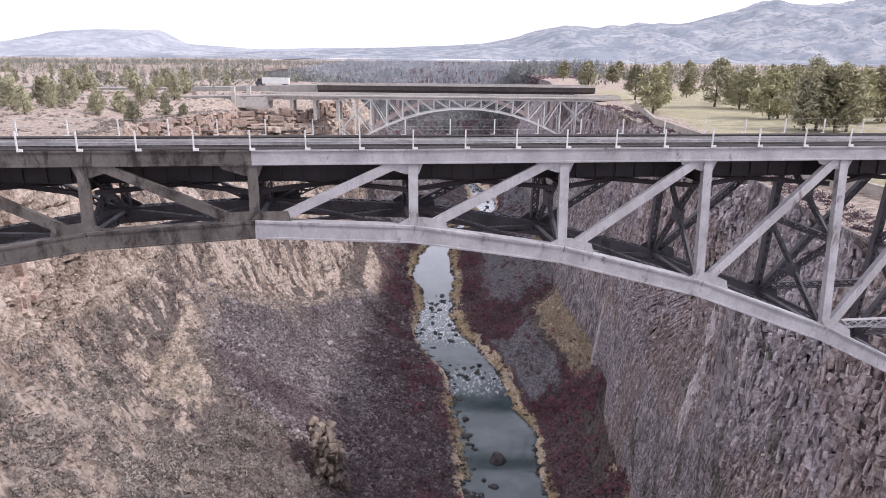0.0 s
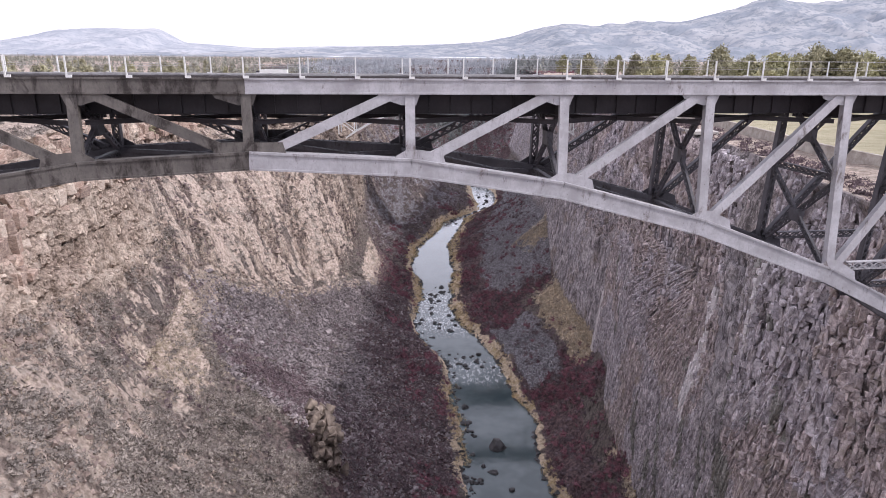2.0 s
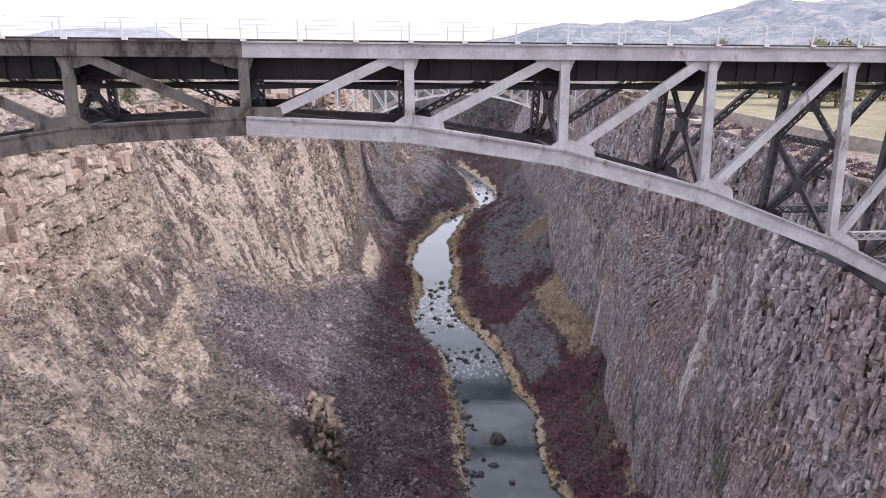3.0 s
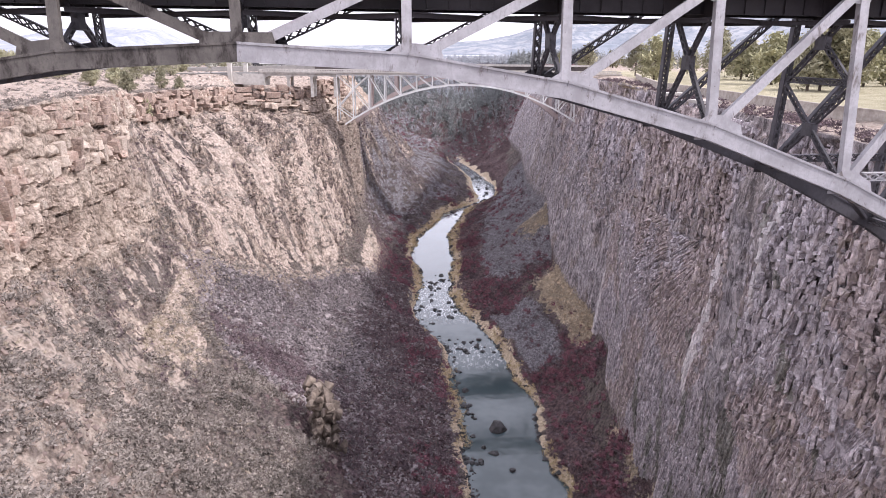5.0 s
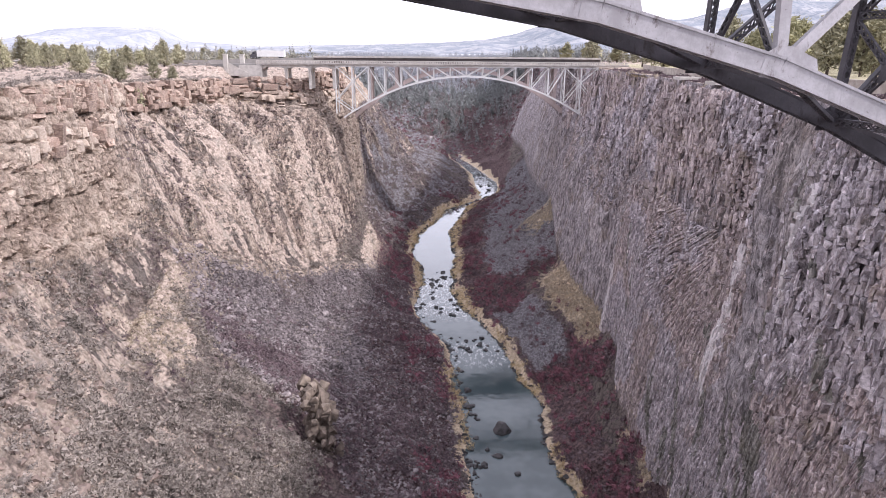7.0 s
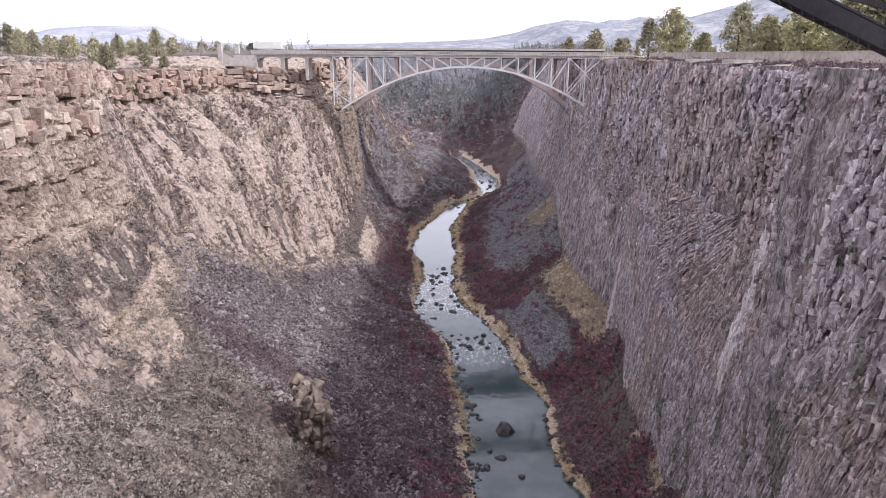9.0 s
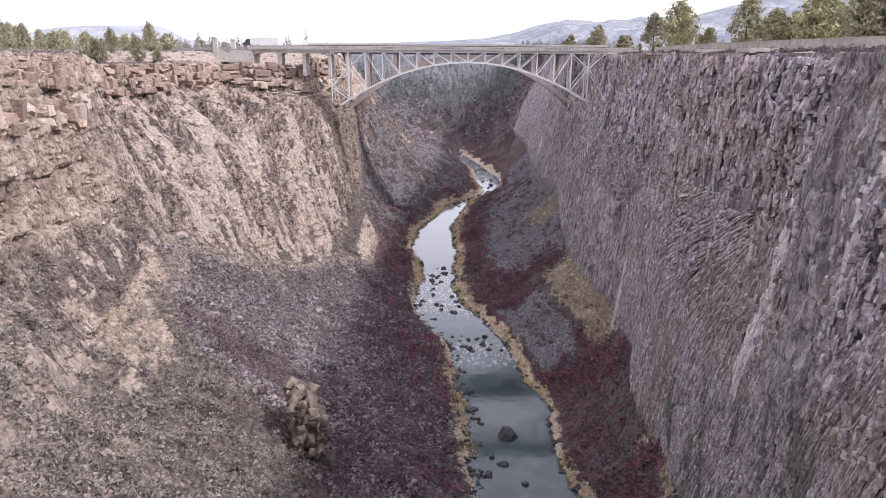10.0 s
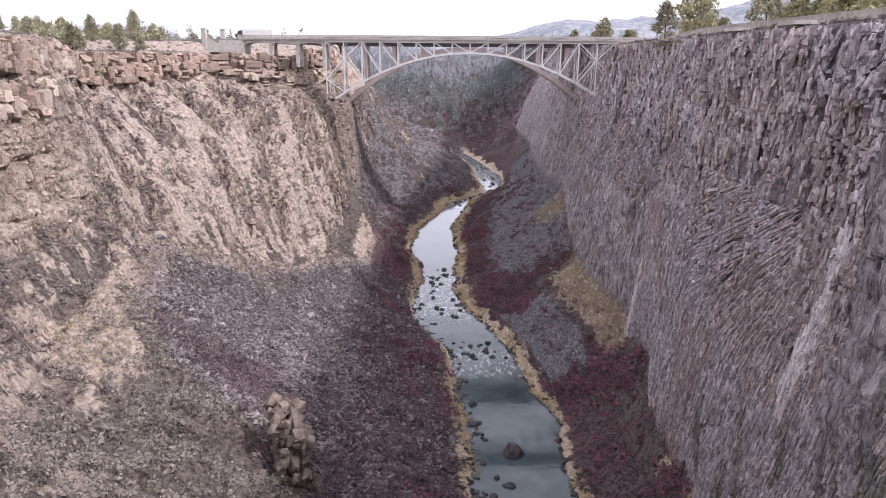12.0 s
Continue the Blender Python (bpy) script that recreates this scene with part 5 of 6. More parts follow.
# approach spans with curved soffits, on slim piers
edges = [-8 * BP - 0.6, -8 * BP - 10.2, -8 * BP - 19.8, -8 * BP - 29.4]
for a, b in zip(edges[1:], edges[:-1]):
    for y in (0.2, 7.0):
        bm = bmesh.new()
        n = 14
        pts = [(a, BT + 0.25)] + [(a + (b - a) * i / n, BT - 0.55 - 1.0 * (2 * i / n - 1) ** 4) for i in range(n + 1)] + [(b, BT + 0.25)]
        plate(bm, pts, y - 0.25, y + 0.25)
        part("girder", bm, CONCRETE, road_bridge)
for x in edges[:-1]:
    for y in (0.2, 7.0):
        bm = bmesh.new()
        box(bm, (x - 0.55, y - 0.5, BT - 9), (x + 0.55, y + 0.5, BT - 1.3))
        pier = part("pier", bm, CONCRETE, road_bridge)
        bm = bmesh.new()
        box(bm, (x - 0.7, y - 0.6, BT - 1.5), (x + 0.7, y + 0.6, BT - 1.2))
        part("pier_cap", bm, CONCRETE, pier)
ex = edges[-1]
bm = bmesh.new()
plate(bm, [(ex, BT + 0.2), (ex, BT - 4.5), (ex - 9, BT - 4.5), (ex - 9, BT + 0.2)], -0.7, 7.9)
part("abutment", bm, CONCRETE, road_bridge)
for x, y in ((ex - 14, -0.9), (ex - 10, 8.0)):
    bm = bmesh.new()
    box(bm, (x - 0.8, y - 0.8, BT - 3), (x + 0.8, y + 0.8, BT + 4.0))
    pylon = part("pylon", bm, CONCRETE, road_bridge)
    bm = bmesh.new()
    box(bm, (x - 0.95, y - 0.95, BT + 4.0), (x + 0.95, y + 0.95, BT + 4.35))
    bmesh.ops.bevel(bm, geom=bm.edges[:], offset=0.05, segments=1)
    part("pylon_cap", bm, CONCRETE, pylon)
bm = bmesh.new()
plate(bm, [(ex - 14, BT + 1.6), (ex - 14, BT - 4), (ex - 5, BT - 4), (ex - 5, BT - 3)], -0.95, -0.72)
part("wing_wall", bm, CONCRETE, road_bridge)

# ---- the newer road bridge just behind: tinted concrete arch ----
new_bridge = thing("concrete_bridge", "reddish tinted concrete arch road bridge with solid parapets", "bridge", pose(BX, 338, 0))
NT = 88.2   # springing line of the deck
bm = bmesh.new()
box(bm, (-72, -0.5, NT - 0.2), (66, 14.5, NT + 2.0))
box(bm, (-72, 0.6, NT - 1.9), (66, 2.2, NT - 0.2))
box(bm, (-72, 11.8, NT - 1.9), (66, 13.4, NT - 0.2))
part("deck_slab", bm, CONCRETE_DARK, new_bridge)
for y in (-0.75, 14.4):
    bm = bmesh.new()
    box(bm, (-72, y - 0.15, NT + 1.95), (66, y + 0.2, NT + 2.75))
    part("parapet", bm, CONCRETE, new_bridge, "pale concrete parapet")
for y in (2.0, 11.0):
    bm = bmesh.new()
    n = 36
    up = [(-58 + 116 * i / n, NT - 2.0 - 27 * (2 * i / n - 1) ** 2) for i in range(n + 1)]
    dn = [(x, z - 1.6 - 1.0 * abs(2 * i / n - 1)) for i, (x, z) in enumerate(up)]
    plate(bm, up + dn[::-1], y - 1.1, y + 1.1)
    part("arch_rib", bm, CONCRETE_RED, new_bridge)
    for i in (0, 4, 8, 12, 24, 28, 32, 36):
        bm = bmesh.new()
        x, z = up[i]
        box(bm, (x - 0.8, y - 0.8, z - 0.2), (x + 0.8, y + 0.8, NT + 0.05))
        part("column", bm, CONCRETE_RED, new_bridge)


# ---- plants and stones strewn over the land ----
rng = np.random.default_rng(7)
cell_u = np.linalg.norm(np.stack([np.gradient(q, axis=0) for q in (GX, GY, GZ)], -1), axis=-1)
cell_v = np.linalg.norm(np.stack([np.gradient(q, axis=1) for q in (GX, GY, GZ)], -1), axis=-1)
AREA = cell_u * cell_v


def strew(mask, n, y0, y1, near=0.0):
    """n places on the land where the mask allows, favouring the near side if asked."""
    w = mask * AREA * (GY > y0) * (GY < y1)
    if near:
        w = w * np.exp(-np.clip(GY - 60, 0, None) / near)
    w = w[:-1, :-1].ravel()
    pick = rng.choice(w.size, n, p=w / w.sum())
    i, j = np.divmod(pick, GX.shape[1] - 1)
    a, b = rng.random(n), rng.random(n)
    at = []
    for q in (GX, GY, GZ):
        at.append(q[i, j] * (1 - a) * (1 - b) + q[i + 1, j] * a * (1 - b) + q[i, j + 1] * (1 - a) * b + q[i + 1, j + 1] * a * b)
    return np.stack(at, -1)


def joined(name, shapes, at, size, material, label, category, tall=1.0):
    """Many turned and scaled copies of a few shapes as one mesh."""
    vs, fs, base = [], [], 0
    which = rng.integers(0, len(shapes), len(at))
    for s, (sv, sf) in enumerate(shapes):
        p, k = at[which == s], size[which == s]
        n = len(p)
        if not n:
            continue
        th = rng.random(n) * 2 * np.pi
        c, d = np.cos(th)[:, None], np.sin(th)[:, None]
        x, y, z = sv[None, :, 0], sv[None, :, 1], sv[None, :, 2]
        tt = tall * (0.8 + 0.4 * rng.random(n))[:, None]
        v = np.stack([(x * c - y * d), (x * d + y * c), z * tt + 0 * c], -1) * k[:, None, None] + p[:, None, :]
        vs.append(v.reshape(-1, 3))
        fs.append((sf[None] + (base + np.arange(n) * len(sv))[:, None, None]).reshape(-1, 3))
        base += n * len(sv)
    vs, fs = np.concatenate(vs), np.concatenate(fs)
    me = bpy.data.meshes.new(name)
    me.vertices.add(len(vs))
    me.vertices.foreach_set("co", vs.astype(np.float32).ravel())
    me.loops.add(fs.size)
    me.loops.foreach_set("vertex_index", fs.ravel().astype(np.int32))
    me.polygons.add(len(fs))
    me.polygons.foreach_set("loop_start", np.arange(0, fs.size, 3, dtype=np.int32))
    me.update(calc_edges=True)
    me.shade_flat()
    me.materials.append(material)
    return tagged(new(name, me), label, category, kind="stuff")


def tuft(blades, spread, lift, width, seed):
    """A clump of narrow leaves from one root."""
    r = np.random.default_rng(seed)
    v = []
    for _ in range(blades):
        a, e = r.random() * 2 * np.pi, (r.random() ** 0.7) * spread
        h = lift * (1 - 0.45 * e / spread) * (0.6 + 0.5 * r.random())
        tip = np.array([math.cos(a) * e, math.sin(a) * e, h])
        mid = tip * np.array([0.55, 0.55, 0.42]) + r.normal(0, 0.04, 3)
        b = a + 1.57 + r.normal(0, 0.6)
        side = np.array([math.cos(b), math.sin(b), r.normal(0, 0.4)]) * width * (0.6 + 0.8 * r.random())
        v += [mid - side, mid + side, tip]
    v = np.array(v)
    return v, np.arange(len(v)).reshape(-1, 3)


def bush(twigs, leaves, seed, flat=1.0, leaf=0.13, core=0.0):
    """A rounded bush: a broken leafy dome, twigs from the root, small leaf shapes over it."""
    r = np.random.default_rng(seed)
    v, faces = [], []
    if core:
        q = random.Random(seed)
        bm = bmesh.new()
        for _ in range(15):
            d = Vector((q.gauss(0, 1), q.gauss(0, 1), abs(q.gauss(0, 1)) - 0.2)).normalized()
            bm.verts.new((d.x * core * q.uniform(0.75, 1.1), d.y * core * q.uniform(0.75, 1.1), d.z * core * flat * q.uniform(0.75, 1.1)))
        bmesh.ops.convex_hull(bm, input=bm.verts[:])
        for w in [w for w in bm.verts if not w.link_faces]:
            bm.verts.remove(w)
        bmesh.ops.triangulate(bm, faces=bm.faces[:])
        bm.verts.index_update()
        v = [np.array(w.co[:]) for w in bm.verts]
        faces = [[w.index for w in fc.verts] for fc in bm.faces]
        bm.free()
    first_leaf = len(v)
    for i in range(twigs + leaves):
        d = r.normal(0, 1, 3)
        d[2] = abs(d[2])
        d /= np.linalg.norm(d)
        rad = (0.72 + 0.33 * r.random()) * (0.8 + 0.3 * math.sin(3 * math.atan2(d[1], d[0]) + seed))
        p = d * rad * np.array([1, 1, flat])
        if i < twigs:
            s = r.normal(0, 0.035, 3)
            v += [p * 0.15 - s, p * 0.15 + s, p * 1.15]
        else:
            a, b = r.normal(0, leaf, 3), r.normal(0, leaf, 3)
            v += [p + a, p + b, p - (a + b) * 0.6]
    v = np.array(v)
    leaf_f = np.arange(first_leaf, len(v)).reshape(-1, 3)
    return v, np.concatenate([np.array(faces), leaf_f]) if faces else leaf_f


n_low = fbm(GX / 14, GY / 14, GZ / 14, 3, 401)
sages = [bush(12, 46, i, 0.75, 0.12, 0.40) for i in range(8)]
tufts = [tuft(14, 0.9, 1.0, 0.09, i) for i in range(5)]
dim = [bush(6, 22, 40 + i, 0.75, 0.16, 0.45) for i in range(6)]
willows = [bush(22, 36, 20 + i, 1.1, 0.11, 0.45) for i in range(7)]
stones = [stone(i) for i in range(9)]

slope_l = slope * left_side
beyond_mask = smooth(296, 318, GY)
dry = np.clip(slope_l * (1 - cover["talus"] * 0.85) * (1 - low_band) * (0.35 + 0.9 * smooth(-0.4, 0.5, n_low)), 0, 1)
p = strew(dry * (1 - 0.9 * cone) * (1 - 0.8 * smooth(2.95, 3.1, A)) * (0.2 + smooth(-0.1, 0.25, n2)) * (1 - 0.9 * pale_crest), 7200, 35, 300, 80)
joined("sagebrush", sages, p, rng.uniform(0.5, 1.5, len(p)) * (1 + 0.3 * (rng.random(len(p)) > 0.9)), SAGE, "pale grey sagebrush over the rocky slope", "shrub")
p = np.concatenate([strew(dry * smooth(0.0, 0.4, n1), 2200, 35, 300, 150), strew(pale_crest * (A < 3.2), 1500, 100, 300, 90)])
joined("bunch_grass", tufts, p, rng.uniform(0.35, 0.85, len(p)), BUNCH, "dry straw-coloured bunch grass on the slope", "grass")
flat_l = plain * left_side * (A < 8.0) * smooth(6.0, 6.1, A)
p = np.concatenate([strew(flat_l, 2600, 60, 420), strew(left_side * (A > 6.0) * (A < 6.25), 700, 60, 290)])
joined("plateau_sagebrush", dim, p, rng.uniform(0.4, 1.0, len(p)), SAGE, "pale grey sagebrush over the flat rim", "shrub")
p = strew(slope_l * beyond_mask, 500, 300, 470)
q = strew(slope_l * beyond_mask, 2600, 300, 470)
joined("upstream_stones", stones, q, rng.gamma(2.0, 0.16, len(q)) + 0.3, SCREE, "grey basalt rubble on the upstream slope", "rubble")
joined("upstream_brush", dim, p, rng.uniform(0.6, 1.6, len(p)), BRUSH, "dark leafless brush on the upstream talus", "shrub")

bank_l = slope_l * (1 - smooth(2.0, 2.35, A + 0.25 * n1)) * smooth(1.06, 1.2, A)
bank_r = slope * right_side * (1 - gravel * (0.95 - 0.4 * smooth(0.0, 0.25, n2))) * (1 - 0.9 * right_straw) * (1 - smooth(2.85, 2.98, A)) * smooth(1.06, 1.2, A) * (0.35 + 0.65 * smooth(-0.4, 0.2, n1))
red = smooth(-0.1, 0.35, fbm(GX / 11, GY / 11, GX * 0, 2, 421))
p = np.concatenate([strew(bank_l * red * (1 - smooth(1.7, 2.0, A)), 520, 60, 470), strew(bank_r * (0.15 + red), 850, 60, 470)])
joined("red_willow", willows, p, rng.uniform(0.8, 2.1, len(p)), WILLOW, "leafless dark red willow thickets along the banks", "shrub", 0.9)
p = np.concatenate([strew(bank_l, 3200, 50, 470, 150), strew(slope_l * cone * (np.exp(-((GX + 40) ** 2 / 150 + (GY - 148) ** 2 / 60)) + 0.08 * smooth(0.0, 0.4, n2)), 1100, 90, 240), strew(bank_r, 2300, 50, 470)])
joined("grey_brush", willows, p, rng.uniform(0.6, 1.5, len(p)), BRUSH, "leafless grey-purple brush on the lower slopes", "shrub", 0.8)
edge_g = smooth(0.97, 1.0, A) * (1 - smooth(1.12, 1.3, A)) * smooth(-0.35, 0.15, n_low + 0.15)
p = strew(edge_g, 2600, 60, 460)
joined("bank_grass", tufts, p, rng.uniform(0.6, 1.35, len(p)), STRAW, "golden dry grass fringing the river", "grass")
p = strew(slope * right_side * cover["straw"] * smooth(2, 2.2, A), 2200, 80, 300)
joined("wall_foot_grass", tufts, p, rng.uniform(0.6, 1.3, len(p)), BUNCH, "pale dry grass along the foot of the wall", "grass")

p = strew(right_side * (A > 5.99) * (A < 6.35), 420, 60, 260)
joined("rim_brush", sages, p, rng.uniform(0.4, 1.1, len(p)), BRUSH, "dry dark brush along the rim of the wall", "shrub")

bowl = slope_l * (1 - low_band) * (1 - 0.8 * cover["talus"]) * smooth(1.9, 2.3, A)
p = strew(bowl * (0.3 + 0.7 * smooth(-0.2, 0.4, n_low)), 1300, 120, 310)
joined("bowl_sagebrush", dim, p, rng.uniform(0.35, 0.85, len(p)), SAGE, "grey sagebrush scattered over the upper slope", "shrub")
p = strew(bowl * cover["dark"] * (0.25 + 0.75 * smooth(0.0, 0.5, -n_low)), 1300, 110, 310)
joined("bowl_brush", dim, p, rng.uniform(0.3, 0.9, len(p)), BRUSH, "dark leafless brush scattered over the upper slope", "shrub")
p = strew(slope_l * (patch > 0.25), 300, 50, 100)
joined("near_outcrop", stones, p, rng.gamma(2.5, 0.12, len(p)) + 0.25, SLOPE_ROCK, "brown blocky rock outcrop on the near slope", "rubble")
p = strew(left_side * cover["talus"] * (1 - 0.6 * low_band * (1 - cone)) * (0.5 + cone), 21000, 60, 300, 190)
joined("talus_stones", stones, p, rng.gamma(1.9, 0.12, len(p)) + 0.14, SCREE, "loose angular basalt rubble on the slope", "rubble")
p = strew(gravel, 9000, 120, 400)
joined("bank_gravel", stones, p, rng.gamma(2.2, 0.09, len(p)) + 0.15, GRAVEL, "loose grey basalt gravel on the river bank", "rubble")
p = strew(crag * (A < 5.0) * (GY < 275), 1300, 45, 275, 200)
joined("crag_rubble", stones, p, rng.gamma(1.6, 0.13, len(p)) + 0.2, ROCK_CRAG, "broken angular rock on the crags under the rim", "rubble")
q = strew((close > 0.0) * (np.abs(GX) < 150), 1500, 600, 720)
joined("headwater_stones", stones, q, rng.gamma(2.2, 0.4, len(q)) + 0.5, SCREE, "grey rubble on the slopes upstream", "rubble")
q = strew((close > 0.0) * (np.abs(GX) < 130), 900, 600, 700)
joined("headwater_brush", dim, q, rng.uniform(0.8, 2.2, len(q)), WILLOW, "dark red brush on the slopes upstream", "shrub")
p = strew(slope_l * (1 - cover["talus"]) * smooth(1.8, 2.4, A) * (1 - smooth(2.9, 3.1, A)), 1500, 40, 300, 160)
joined("slope_stones", stones, p, rng.gamma(2.0, 0.10, len(p)) + 0.12, TAN_ROCK, "tan stones lying on the dry slope", "rubble")
streaks = smooth(0.0, 0.35, fbm(fall / 4, down / 26, GX * 0, 3, 471))
p = strew(slope_l * (1 - low_band) * (1 - cover["talus"]) * (0.06 * streaks + outcrop * cover["dark"]) * smooth(2.2, 2.6, A), 2200, 120, 310)
joined("bowl_rubble", stones, p, rng.gamma(2.0, 0.15, len(p)) + 0.2, SLOPE_ROCK, "brown broken rock in streaks down the slope", "rubble")
p = strew(spur * smooth(0.5, 0.8, spur), 700, 45, 125)
joined("outcrop_rock", stones, p, rng.gamma(2.5, 0.11, len(p)) + 0.2, SLOPE_ROCK, "brown rock outcrops on the near slope", "rubble")
shore = smooth(0.9, 0.96, A) * (1 - smooth(1.02, 1.1, A))
p = strew(shore, 1900, 60, 420)
p[:, 2] = np.maximum(p[:, 2], -0.15)
joined("shore_stones", stones, p, rng.gamma(2.5, 0.15, len(p)) + 0.15, BASALT, "dark stones along the waterline", "rubble")


# ---- boulders in the river ----
def boulder(x, y, size, seed, tall=0.75):
    r = random.Random(seed)
    bm = bmesh.new()
    for _ in range(26):
        d = Vector((r.gauss(0, 1), r.gauss(0, 1), r.gauss(0, 1))).normalized()
        bm.verts.new((d.x * size * r.uniform(0.85, 1.1), d.y * size * r.uniform(0.75, 1.0), max(-0.3, d.z) * size * tall * r.uniform(0.8, 1.05)))
    bmesh.ops.convex_hull(bm, input=bm.verts[:])
    for v in [v for v in bm.verts if not v.link_faces]:
        bm.verts.remove(v)
    bmesh.ops.bevel(bm, geom=bm.edges[:], offset=size * 0.05, segments=1)
    ob = part("boulder", bm, BASALT)
    ob.matrix_world = pose(x, y, 0.02, 0, 0, r.uniform(0, 360))
    big = size > 1.8
    return tagged(ob, "large dark basalt boulder standing in the river" if big else "dark rounded basalt boulder in the shallow river", "boulder", "river boulders")


boulder(15.2, 155.5, 2.75, 1, 0.9)
boulder(13.5, 144.0, 1.5, 2, 0.5)
boulder(11.2, 146.5, 0.9, 3)
boulder(17.5, 137.0, 0.9, 4)
boulder(9.0, 139.5, 0.7, 5)
boulder(7.2, 176.0, 1.3, 6)
boulder(7.0, 167.0, 1.5, 7, 0.6)
boulder(5.8, 188.0, 0.9, 8)
brng = random.Random(12)
for i in range(26):                    # along the near left bank
    y = brng.uniform(138, 200)
    e0 = np.interp(y, ROW_Y, L["edge"])
    boulder(e0 + abs(brng.gauss(0, 1.6)) + 0.3, y, brng.uniform(0.4, 1.15), 200 + i, brng.uniform(0.45, 0.8))
for i in range(22):                    # the riffle by the bend
    y = brng.uniform(198, 214)
    e0, e1 = np.interp(y, ROW_Y, L["edge"]), np.interp(y, ROW_Y, R["edge"])
    boulder(brng.uniform(e0 + 0.5, e1 - 1), y, brng.uniform(0.4, 1.25), 30 + i, brng.uniform(0.4, 0.8))
for i in range(40):                    # the rapid above it
    y = brng.uniform(226, 284)
    e0, e1 = np.interp(y, ROW_Y, L["edge"]), np.interp(y, ROW_Y, R["edge"])
    boulder(brng.uniform(e0 + 0.5, e1 - 0.5), y, brng.uniform(0.4, 1.3), 80 + i, brng.uniform(0.4, 0.8))
for i in range(34):                    # upstream, white water
    y = brng.uniform(385, 540)
    e0, e1 = np.interp(y, ROW_Y, L["edge"]), np.interp(y, ROW_Y, R["edge"])
    boulder(brng.uniform(e0 + 0.5, e1 - 0.5), y, brng.uniform(0.6, 1.7), 140 + i, brng.uniform(0.4, 0.8))


# ---- the rock pinnacle on the near slope ----
def pinnacle(x, y):
    """A rib of broken blocks running down the slope from a high crown."""
    r = random.Random(77)
    base = thing("rock_pinnacle", "blocky tan rock pinnacle jutting from the talus slope", "rock", pose(x, y, ground_at(x, y)))
    for i in range(90):
        f = r.random() ** 0.8
        px, py = x + 3.6 * f, y - 8.5 * f
        w = 1.5 + 1.9 * f ** 0.7
        ox, oy = r.uniform(-w, w), r.uniform(-1.5, 1.5)
        g = ground_at(px + ox, py + oy)
        crown = max(g + 0.8, 31.6 - 2.2 * f - 8.0 * f ** 3 - 2.6 * (abs(ox) / w) ** 2)
        up = r.random() ** 0.6
        s = r.uniform(1.9, 3.5) * (1 - 0.35 * f)
        bv, bf = stone(900 + i, 13)
        bm = bmesh.new()
        tall = r.uniform(0.9, 1.3)
        vs = [bm.verts.new((a * s * 0.62, b * s * 0.66, c * s * tall)) for a, b, c in bv.tolist()]
        for fc in bf.tolist():
            bm.faces.new([vs[k] for k in fc])
        o = part("rock_block", bm, OUTCROP, base)
        o.matrix_basis = pose(px + ox - x, py + oy - y, g + (crown - g) * up - ground_at(x, y) - 0.55 * s, r.uniform(-14, 14), r.uniform(-14, 14), r.uniform(0, 90))
    return base


pinnacle(-26.4, 127.8)


